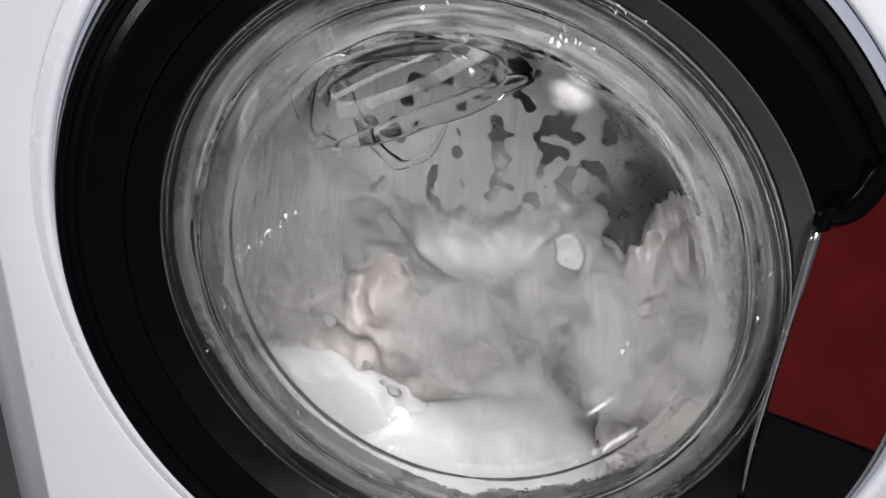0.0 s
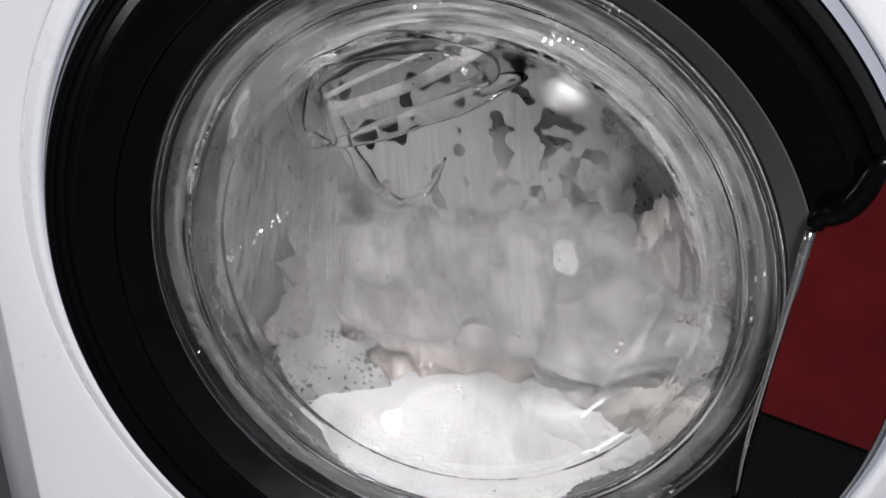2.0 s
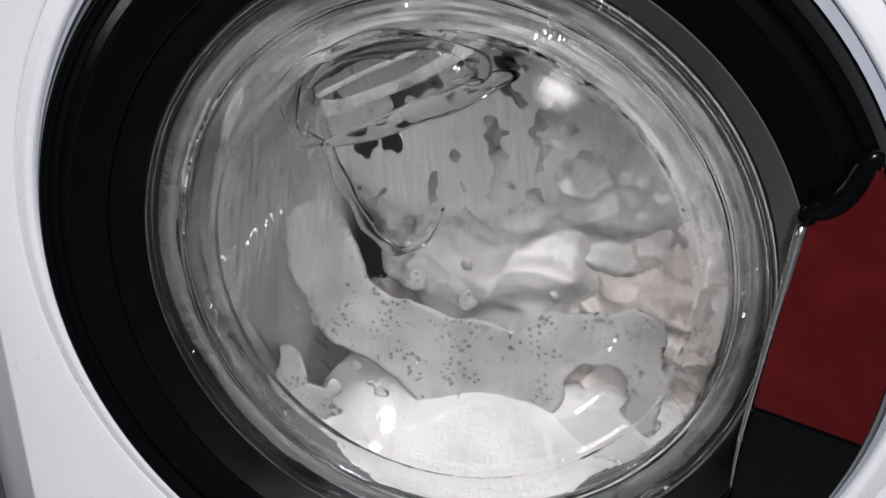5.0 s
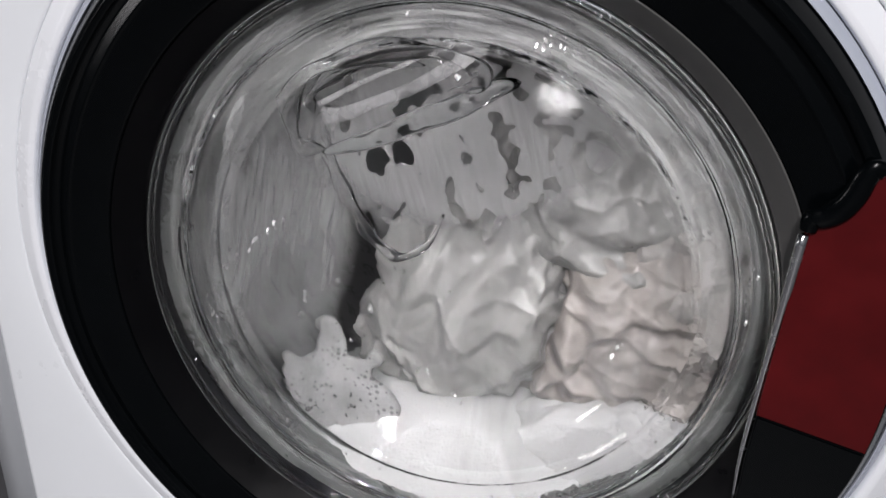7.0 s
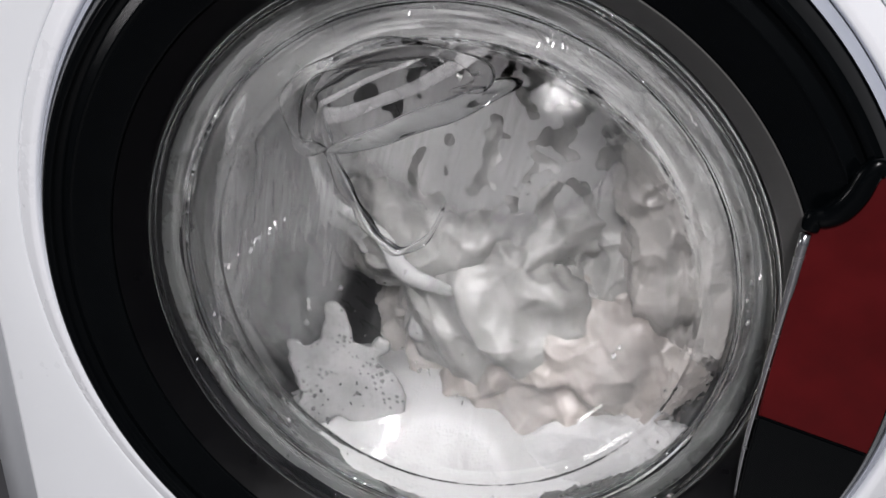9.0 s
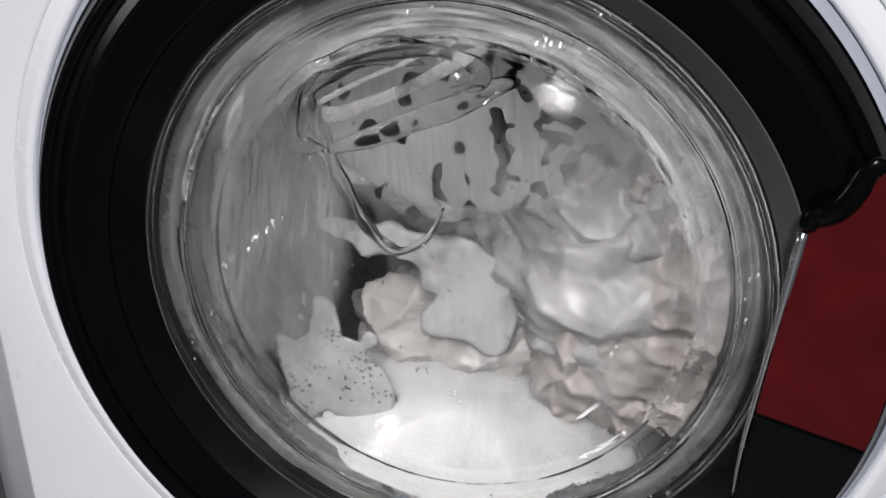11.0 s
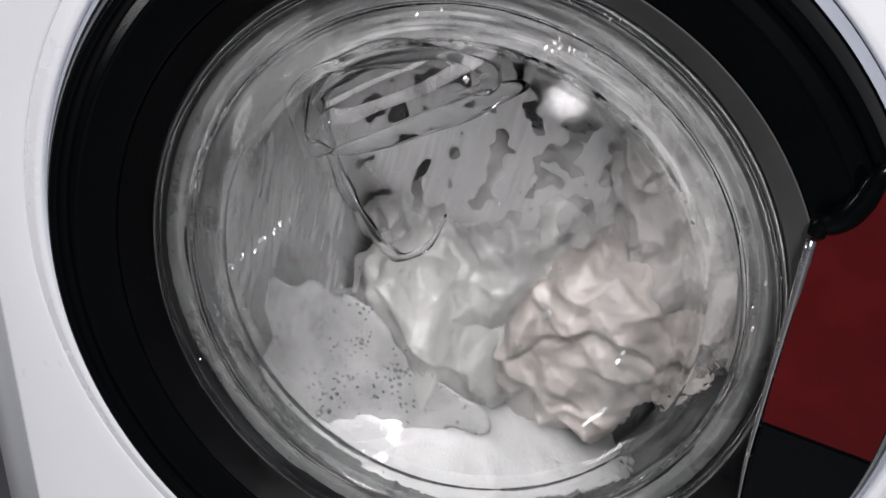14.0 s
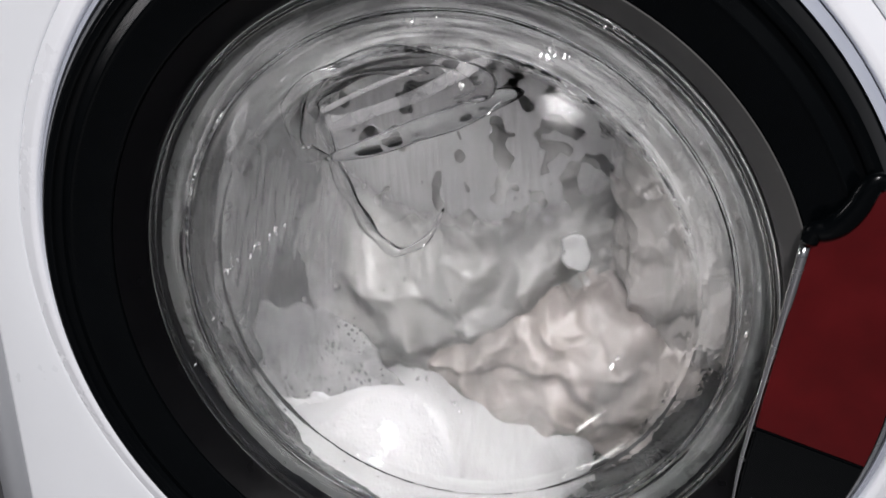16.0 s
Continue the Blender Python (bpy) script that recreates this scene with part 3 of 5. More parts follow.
def drum():
    d = part("drum", lathe([(0.236, 0.13), (0.2375, 0.135), (0.238, 0.2), (0.238, 0.47), (0.22, 0.485), (0.17, 0.478), (0.16, 0.47), (0.09, 0.47), (0.08, 0.478), (0.0005, 0.48)], 96), STEEL, machine, "perforated stainless steel drum", at=AXIS)
    bm = bmesh.new()
    for row in range(14):
        for k in range(54):
            a = 2 * math.pi * (k + 0.5 * (row % 2)) / 54
            if (k % 18) in (0, 1, 17):
                continue
            m = pose(0, 0.15 + 0.022 * row, 0, 0, -math.degrees(a), 0) @ pose(0.2368, 0, 0, 0, 90, 0)
            bmesh.ops.create_circle(bm, cap_ends=True, segments=10, radius=0.0035, matrix=m)
    tagged(part("drum_holes", bm, HOLE, d, "round drain holes", False), kind="stuff")
    bm = bmesh.new()
    for row in range(6):
        n = 10 + 8 * row
        for k in range(n):
            a = 2 * math.pi * k / n
            r = 0.045 + 0.026 * row
            y = 0.4685 if 0.09 < r < 0.16 else 0.4775
            m = pose(r * math.cos(a), y - 0.0004, r * math.sin(a), 90, 0, 0)
            bmesh.ops.create_circle(bm, cap_ends=True, segments=10, radius=0.004, matrix=m)
    tagged(part("back_holes", bm, HOLE, d, "round holes in the drum's back", False), kind="stuff")
    for k in range(3):
        bm = bmesh.new()
        rings = []
        for j in range(9):
            y = 0.14 + 0.33 * j / 8
            h = 0.055 * math.sin(math.pi * (0.12 + 0.76 * j / 8)) ** 0.5
            rings.append([bm.verts.new((x, y, -0.2375 + h * math.cos(x / 0.03 * math.pi / 2) ** 0.7 if abs(x) < 0.03 else -0.2375)) for x in np.linspace(-0.03, 0.03, 11)])
        for a, b in zip(rings, rings[1:]):
            for i in range(10):
                bm.faces.new((a[i], a[i + 1], b[i + 1], b[i]))
        part("lifter", bm, STEEL, d, "rounded steel lifter", at=pose(0, 0, 0, 0, 60 + 120 * k, 0))
    return d


# ---- what is in the drum ----
def fold_depth(x, z, seed, freq):
    """How far wet cloth stands out at a place: long bent folds, overlaps with a sharp hem, small wrinkles. About 0 to 1."""
    q = Vector((x * 16, seed * 1.7, z * 16))
    s = Vector((seed * 3.1, seed * 1.3, seed * 2.3))
    w = q + 0.6 * noise.noise_vector(q * 0.5 + s) + 0.12 * noise.noise_vector(q * 1.7 - s)
    a = Vector((math.cos(seed), 0, math.sin(seed)))
    b = Vector((math.cos(seed + 0.8), 0, math.sin(seed + 0.8)))
    gate = min(1.0, max(0.0, 0.5 + 0.9 * noise.noise(q * 0.7 + s)))
    h = 0.5 + 0.5 * math.sin(freq * 2 * w.dot(a))
    g = 0.5 + 0.5 * math.sin(freq * 3.1 * w.dot(b) + 1.0)
    k = 1 - abs(math.sin(freq * 1.1 * w.dot(b) - 0.6)) ** 0.6
    lap = noise.noise(w * 0.8 - s * 2)
    lap = min(1.0, max(0.0, lap / 0.13 + 0.5))
    # narrow pinched wrinkles and a second, smaller overlap
    pinch = (1 - abs(noise.noise(w * 1.9 + s)) * 2.2) ** 3 * (1.1 - gate)
    tuck = min(1.0, max(0.0, noise.noise(w * 1.7 + s * 1.4) / 0.26 + 0.5))
    return 0.40 * h * (0.4 + gate) + 0.18 * g * (1.2 - gate) + 0.28 * k * gate + 0.30 * lap + 0.30 * pinch + 0.24 * tuck + 0.16 * noise.noise(w * 3.2) + 0.09 * noise.noise(w * 7.5)


def garment_mesh(name, size, seed, mat, freq=1.6, depth=0.012, nu=170, nv=140):
    """Two crumpled layers of wet cloth, one over the other, with curled rims and real thickness."""
    bm = bmesh.new()
    for layer in range(2):
        sd = seed + 4.7 * layer
        big = 1.0 if layer == 0 else 1.12
        grids = []
        for back in (0, 1):
            grid = []
            for i in range(nu + 1):
                row = []
                for j in range(nv + 1):
                    u, v = 2 * i / nu - 1, 2 * j / nv - 1
                    # square to disc, then a torn, lobed outline
                    x, z = u * math.sqrt(1 - v * v / 2), v * math.sqrt(1 - u * u / 2)
                    r = math.hypot(x, z)
                    n = Vector((x, sd, z))
                    f = 1 + r * (0.34 * noise.noise(n * 1.2 + Vector((sd, 0, 0))) + 0.22 * noise.noise(n * 3.1) + 0.09 * noise.noise(n * 7))
                    px, pz = x * f * size[0] * big, z * f * size[2] * big
                    curl = size[1] * (0.75 * r ** 2.2 + 0.35 * r ** 8)
                    y = -size[1] * 0.8 + curl + layer * size[1] * 0.55 - depth * fold_depth(px, pz, sd, freq)
                    row.append(bm.verts.new((px, y + 0.0014 * back, pz)))
                grid.append(row)
            grids.append(grid)
        for g in grids:
            for i in range(nu):
                for j in range(nv):
                    bm.faces.new((g[i][j], g[i + 1][j], g[i + 1][j + 1], g[i][j + 1]))
        a, b = grids
        rim = [(i, 0) for i in range(nu)] + [(nu, j) for j in range(nv)] + [(i, nv) for i in range(nu, 0, -1)] + [(0, j) for j in range(nv, 0, -1)]
        for p, q in zip(rim, rim[1:] + rim[:1]):
            bm.faces.new((a[p[0]][p[1]], a[q[0]][q[1]], b[q[0]][q[1]], b[p[0]][p[1]]))
    return finish(name, bm, mat)


def garment(name, size, seed, mat, label, category, **kw):
    o = new(name, garment_mesh(name, size, seed, mat, **kw))
    return tagged(o, label, category, "laundry in the drum")


def foam_mesh(name, size, seed, mat, flat_front=0.0, lumps=0.25, nu=140, nv=80, fine=0.035, fit=None):
    """A rounded heap of foam, with lumps of several sizes; flat_front presses its front against the glass."""
    bm = bmesh.new()
    rows = []
    s = Vector((seed, -seed, seed * 0.5))
    for j in range(1, nv):
        th = math.pi * j / nv
        row = []
        for i in range(nu):
            ph = 2 * math.pi * i / nu
            u = Vector((math.sin(th) * math.cos(ph), -math.cos(th), math.sin(th) * math.sin(ph)))
            r = 1 + lumps * noise.noise(u * 1.7 + s) + 0.4 * lumps * noise.noise(u * 4.5 + s) + fine * noise.noise(u * 13 - s) + fine * 0.5 * noise.noise(u * 30 + s)
            y = u.y * r
            if flat_front and y < -flat_front:
                y = -flat_front - 0.12 * (-y - flat_front)
            p = Vector((u.x * r * size[0], y * size[1], u.z * r * size[2]))
            if fit:
                # the front follows the bowl, a little behind it
                d = math.hypot(p.x + fit[0], p.z + fit[2])
                p.y = max(p.y, 0.0815 - 0.36 * max(0.0, d - 0.06) - 4.5 * max(0.0, d - 0.09) ** 2 - fit[1], 0.0270 - fit[1])
            row.append(bm.verts.new(p))
        rows.append(row)
    for a, b in zip(rows, rows[1:]):
        for i in range(nu):
            j = (i + 1) % nu
            bm.faces.new((a[i], a[j], b[j], b[i]))
    bm.faces.new(rows[0])
    bm.faces.new(rows[-1])
    return finish(name, bm, mat)


def foam(name, size, seed, mat, label, **kw):
    o = new(name, foam_mesh(name, size, seed, mat, **kw))
    return tagged(o, label, "foam", kind="stuff")


def blob_outline(n, rx, rz, seed, fingers=0.35, k=1.5, arms=()):
    """A rounded uneven outline; arms: (degrees, length, width in degrees) of rounded fingers that reach out of it."""
    pts = []
    for i in range(n):
        a = 2 * math.pi * i / n
        f = 1 + fingers * noise.noise(Vector((k * math.cos(a), k * math.sin(a), seed))) + fingers * 0.3 * noise.noise(Vector((3 * k * math.cos(a), 3 * k * math.sin(a), seed + 9)))
        for d, length, wide in arms:
            off = (math.degrees(a) - d + 180) % 360 - 180
            f += length * math.exp(-(off / wide) ** 4)
        pts.append((rx * f * math.cos(a), rz * f * math.sin(a)))
    return pts


def film_patch(name, rx, rz, seed, label, mat, thick=0.0012, fingers=0.35, k=1.5, bubbles=0, arms=()):
    """A thin wet patch of foam that clings to the glass, with round bubbles in it."""
    bm = bmesh.new()
    n = 160
    out = blob_outline(n, rx, rz, seed, fingers, k, arms)
    rings = []
    for sc, y in ((1.0, 0.0), (0.97, -thick * 0.7), (0.9, -thick), (0.5, -thick * 1.1), (0.08, -thick * 1.1)):
        rings.append([bm.verts.new((x * sc, y, z * sc)) for x, z in out])
    for a, b in zip(rings, rings[1:]):
        for i in range(n):
            bm.faces.new((a[i], a[(i + 1) % n], b[(i + 1) % n], b[i]))
    bm.faces.new(rings[-1])
    e = new(name, finish(name, bm, mat))
    tagged(e, label, "foam", kind="stuff")
    if bubbles:
        rnd = random.Random(int(seed * 100))
        bm = bmesh.new()
        for _ in range(bubbles):
            i = rnd.randrange(n)
            q = math.sqrt(rnd.random()) * 0.86
            r = 0.0005 + 0.0013 * rnd.random() ** 4
            bmesh.ops.create_icosphere(bm, subdivisions=2, radius=r, matrix=pose(out[i][0] * q, -thick * 1.1, out[i][1] * q))
        b = part("bubbles", bm, WATER, e, "small clear round bubbles")
        tagged(b, kind="stuff")
        b.visible_shadow = False
    return e


def suds_sheet(name, balls, mat, label, thick=0.0014, soft=0.006, step=0.0016, rough=0.0015, seed=0.0, bubbles=0):
    """A sheet of suds whose rounded outline runs round the balls (x, z, r), in millimetres; it bulges towards the glass."""
    b = np.array(balls, float) / 1000
    x0, x1 = (b[:, 0] - b[:, 2]).min() - 0.01, (b[:, 0] + b[:, 2]).max() + 0.01
    z0, z1 = (b[:, 1] - b[:, 2]).min() - 0.01, (b[:, 1] + b[:, 2]).max() + 0.01

    def field(x, z):
        d = b[:, 2] - np.hypot(x - b[:, 0], z - b[:, 1])
        m = d.max()
        return m + soft * math.log(np.exp((d - m) / soft).sum()) - 0.3 * soft + rough * noise.noise(Vector((x * 110, z * 110, seed))) + rough * noise.noise(Vector((x * 40, z * 40, seed)))
    nx, nz = int((x1 - x0) / step) + 1, int((z1 - z0) / step) + 1
    f = [[field(x0 + i * step, z0 + j * step) for j in range(nz)] for i in range(nx)]
    cells = [(i, j) for i in range(nx - 1) for j in range(nz - 1) if f[i][j] + f[i + 1][j] + f[i][j + 1] + f[i + 1][j + 1] > 0]
    count = {}
    for i, j in cells:
        for k in ((i, j), (i + 1, j), (i, j + 1), (i + 1, j + 1)):
            count[k] = count.get(k, 0) + 1
    bm = bmesh.new()
    front, rear, inside = {}, {}, []
    for (i, j), c in count.items():
        x, z = x0 + i * step, z0 + j * step
        v = f[i][j]
        if c < 4:
            e = step * 0.25
            g = Vector((field(x + e, z) - field(x - e, z), field(x, z + e) - field(x, z - e))) / (2 * e)
            q = max(g.length_squared, 0.2)
            mv = Vector((-v * g.x / q, -v * g.y / q))
            if mv.length > step * 1.2:
                mv = mv.normalized() * step * 1.2
            x, z, v = x + mv.x, z + mv.y, 0.0
        else:
            inside.append((x, z, v))
        k = min(1.0, max(0.0, v) / (thick * 2.2 + 0.001))
        bulge = thick * math.sqrt(1 - (1 - k) ** 2) * (1 + 0.35 * noise.noise(Vector((x * 60, z * 60, seed + 3))))
        front[i, j] = bm.verts.new((x, -bulge, z))
        rear[i, j] = front[i, j] if c < 4 else bm.verts.new((x, bulge * 0.6, z))
    for i, j in cells:
        for vs in (front, rear):
            try:
                bm.faces.new((vs[i, j], vs[i + 1, j], vs[i + 1, j + 1], vs[i, j + 1]))
            except ValueError:
                pass
    o = new(name, finish(name, bm, mat))
    tagged(o, label, "foam", kind="stuff")
    if bubbles:
        rnd = random.Random(int(seed * 10))
        bm = bmesh.new()
        for _ in range(bubbles):
            x, z, v = rnd.choice(inside)
            r = 0.0004 + 0.0016 * rnd.random() ** 5
            bmesh.ops.create_icosphere(bm, subdivisions=2, radius=r, matrix=pose(x + rnd.uniform(-1, 1) * step, -thick * 1.05, z))
        q = part("bubbles", bm, WATER, o, "small clear round bubbles")
        tagged(q, kind="stuff")
        q.visible_shadow = False
    return o


def splash(name, points, radii, seed, label, mat, flat=0.6, amp=0.006):
    p = smooth_path(points, 7)
    rr = np.interp(np.linspace(0, len(radii) - 1, len(p)), range(len(radii)), radii)
    o = new(name, finish(name, tube(p, list(rr), 18, amp, seed, flat), mat))
    return tagged(o, label, "foam", kind="stuff")


cabinet()
door()
handle()
DRUM = drum()
room()

cream_shirt = garment("cream_shirt", (0.088, 0.032, 0.062), 2.2, CLOTH_BEIGE, "wet beige cotton shirt tumbling in deep folds", "shirt", freq=7.0, depth=0.013)
white_towel = garment("white_towel", (0.086, 0.034, 0.070), 5.3, CLOTH_WHITE, "wet white cotton towel crumpled in the drum", "towel", freq=5.0, depth=0.015)
white_sheet = garment("bed_sheet", (0.076, 0.032, 0.056), 8.1, CLOTH_WHITE, "wet white bed sheet folded in on itself", "sheet", freq=4.4, depth=0.014)
pillowcase = garment("pillowcase", (0.085, 0.03, 0.07), 11.7, CLOTH_CREAM, "wet cream pillowcase heaped in the drum", "pillowcase", freq=5.0, depth=0.015)
cream_towel = garment("cream_towel", (0.05, 0.03, 0.085), 14.9, CLOTH_CREAM, "wet cream towel pressed towards the glass", "towel", freq=5.6, depth=0.014)
white_shirt = garment("white_shirt", (0.080, 0.03, 0.068), 17.3, CLOTH_WHITE, "wet white shirt rolling along behind the towel", "shirt", freq=5.4, depth=0.015)

mound = foam("foam_mound", (0.132, 0.128, 0.090), 3.3, FOAM, "dense white suds heaped at the bottom of the glass", lumps=0.10, fine=0.010, fit=(-0.015, 0.118, -0.195))
clump = foam("foam_clump", (0.066, 0.03, 0.038), 6.4, FOAM, "white clump of suds sliding along the glass", flat_front=0.8, lumps=0.16, fine=0.012)

veil = film_patch("soap_film", 0.105, 0.072, 21.0, "grey soap film with clear holes on the glass", FILM_HOLES, 0.0004, 0.0)
side_film = film_patch("soap_film", 0.055, 0.105, 23.0, "thin grey soap film on the side of the glass", FILM_SIDE, 0.0004, 0.0)
cloud = film_patch("soap_film", 0.125, 0.062, 25.0, "clouded grey soap film running down the glass", FILM_SOFT, 0.0004, 0.0)
patch = suds_sheet("foam_patch", [(7, 41, 8), (7, 25, 9), (0, 7, 10), (20, 11, 7), (30, -4, 10), (37, 22, 6), (-23, 14, 5), (-20, 0, 7), (-13, -11, 6), (13, -22, 13), (30, -25, 17), (-10, -31, 13), (40, -14, 10)], FILM_BUBBLE, "grey fingered foam patch full of bubbles on the glass", seed=31.4, bubbles=60)
wide_patch = suds_sheet("foam_patch", [(-97, 47, 20), (-93, 22, 25), (-77, -7, 27), (-40, -22, 30), (-42, 43, 5), (-38, 22, 7), (-7, 36, 5), (-6, 13, 8), (0, -29, 30), (40, -18, 20), (67, -4, 18), (93, 0, 20), (100, -29, 13), (97, -54, 12), (-17, -47, 27), (33, -47, 20), (43, 22, 3), (42, 7, 5)],
                        FILM_BUBBLE, "wide grey foam patch full of bubbles on the glass", seed=37.7, bubbles=150)
left_patch = suds_sheet("foam_patch", [(-37, 36, 15), (-32, 0, 23), (0, 22, 33), (20, -7, 33), (-20, -29, 27), (50, -14, 20), (77, -18, 11), (33, -36, 27), (-43, 54, 5), (-20, 54, 7), (87, -25, 8)], FILM_BUBBLE, "broad grey foam patch sinking down the glass", seed=52.1, bubbles=110)
small_patch = suds_sheet("foam_patch", [(0, 4, 5), (1, -4, 6), (2, -8, 3)], FOAM_THIN, "small oval foam patch on the glass", seed=43.2, step=0.001, rough=0.003)

rnd_fleck = random.Random(17)
flecks = suds_sheet("foam_flecks", [(x + rnd_fleck.uniform(-3, 3), z + rnd_fleck.uniform(-3, 3), r * 0.6) for x, z, r in
                                    [(math.cos(a) * q, math.sin(a) * q, rnd_fleck.choice([2, 3, 3, 4, 6, 8])) for a, q in
                                     [(math.radians(rnd_fleck.uniform(190, 350)), rnd_fleck.uniform(52, 104)) for _ in range(34)] if math.degrees(a) < 250]],
                    FILM_BUBBLE, "scattered small grey flecks of foam on the glass", thick=0.0006, soft=0.0022, rough=0.0022, seed=61.0, step=0.0012)

haze_profile = [(0.1255, 0.0395), (0.1200, 0.0465), (0.1110, 0.0545), (0.1000, 0.0610), (0.0850, 0.0660), (0.0620, 0.0690), (0.0400, 0.0704), (0.0006, 0.0710)]
haze = new("soap_haze", finish("soap_haze", lathe(rounded(haze_profile, 0.003), 128), FILM_THIN))
haze.matrix_world = AXIS
tagged(haze, "thin streaky soap haze on the back of the glass", "foam", kind="stuff")
# first film: reflected light of the upper flange, put into a pale colour; second: thin scum
for mat, words, back in ((FILM_FLANGE_SHEEN, "pale streaky film standing in for reflected light on the upper flange", 0.0), (FILM_FLANGE_THIN, "thin soap scum all round behind the glass flange", 0.0012)):
    scum = lathe([(0.1575, 0.0303 + back), (0.1540, 0.0318 + back), (0.1480, 0.0335 + back), (0.1380, 0.0350 + back), (0.1300, 0.0352 + back), (0.1255, 0.0356 + back)], 130)
    flange_film = new("soap_and_sheen_film", finish("soap_and_sheen_film", scum, mat))
    flange_film.matrix_world = AXIS
    tagged(flange_film, words, "foam", kind="stuff")

# steady white reflections on the ring-shaped shoulder of the glass, painted as whitish film strips
REFLECTION = film_material("white_shoulder_reflection", (0.50, 0.50, 0.505), 0.30, 0.60, (160, 160, 50), 0.62, 6.1, streak=0.3, fade=(0.0042, 0.0210), detail=4.0)
for x, z, tilt in ((-0.1150, 0.5270, 24.0), (-0.1335, 0.5230, 22.0), (-0.1445, 0.4970, 12.0)):
    reflection = film_patch("shoulder_reflection", 0.0042, 0.0210, 3.0, "white reflection on the shoulder of the glass, painted as a thin film", REFLECTION, 0.0003, 0.0)
    reflection.matrix_world = pose(x, 0.0372, z, 0, tilt, 0)

# lamp highlight on the upper glass: an added gloss patch, tilted to mirror the lamp
for balls, place, seed in (([(0, 5, 8), (1, -7, 9), (-5, -1, 8), (5, 1, 8), (8, -8, 5)], pose(0.0535, 0.0400, 0.5520, -27.0, 0, 8.0), 71.0),):
    shine = suds_sheet("lamp_highlight", balls, GLINT, "lamp highlight on the upper glass, added as a tilted gloss patch", thick=0.0003, soft=0.003, rough=0.004, seed=seed, step=0.001)
    shine.matrix_world = place
    shine["category"] = "water"
    shine.visible_shadow = False


def sparkles():
    """Lamp glints on the rings of the glass, added as rows of flat gloss flecks leaning towards the lamp."""
    rnd = random.Random(23)
    bm = bmesh.new()
    for start, end, n in (((-0.1279, 0.0286, -0.0074), (-0.0992, 0.0522, 0.0172), 26),
                          ((-0.1367, 0.0274, -0.0225), (-0.1297, 0.0278, -0.0471), 12),
                          ((-0.1462, 0.0222, -0.0481), (-0.1443, 0.0198, -0.0631), 5),
                          ((0.0440, 0.0282, 0.1292), (0.0678, 0.0258, 0.1260), 16),
                          ((0.0481, 0.0246, 0.1393), (0.0547, 0.0244, 0.1341), 7),
                          ((-0.0276, 0.0594, -0.0724), (-0.0192, 0.0594, -0.0757), 4),
                          ((-0.0035, 0.0576, -0.0865), (0.0004, 0.0570, -0.0882), 3),
                          ((0.0853, 0.0544, -0.0448), (0.0909, 0.0538, -0.0366), 5),
                          ((-0.0199, 0.0264, 0.1401), (0.0018, 0.0262, 0.1422), 5),
                          ((-0.0061, 0.0416, 0.1148), (0.0015, 0.0492, 0.1057), 5),
                          ((-0.1086, 0.0276, -0.0852), (-0.0924, 0.0278, -0.1021), 5),
                          ((0.1491, 0.0244, 0.0021), (0.1520, 0.0212, 0.0313), 8),
                          ((0.0700, 0.0166, 0.1472), (0.0873, 0.0204, 0.1411), 8)):
        for k in range(n):
            x, y, z = Vector(start).lerp(Vector(end), (k + rnd.uniform(-0.5, 0.5)) / max(1, n - 1)) + Vector((rnd.gauss(0, 0.0012), 0, rnd.gauss(0, 0.0012)))
            r = 0.0004 + 0.0011 * rnd.random() ** 2
            lean = pose(x, y, z, -27 + rnd.gauss(0, 4), 0, math.degrees(math.atan2(0.085 - 0.6 * x, 0.9)) + rnd.gauss(0, 4))
            bmesh.ops.create_icosphere(bm, subdivisions=2, radius=r, matrix=lean @ pose(0, 0, 0, 0, rnd.uniform(-25, 25), 0) @ Matrix.Diagonal((0.75, 0.16, 1.5, 1)))
    o = new("lamp_glints", finish("lamp_glints", bm, GLINT_FLECK))
    o.matrix_world = AXIS
    o.visible_shadow = False
    tagged(o, "lamp glints on the rings of the glass, added as tilted gloss flecks", "water", kind="stuff")


sparkles()


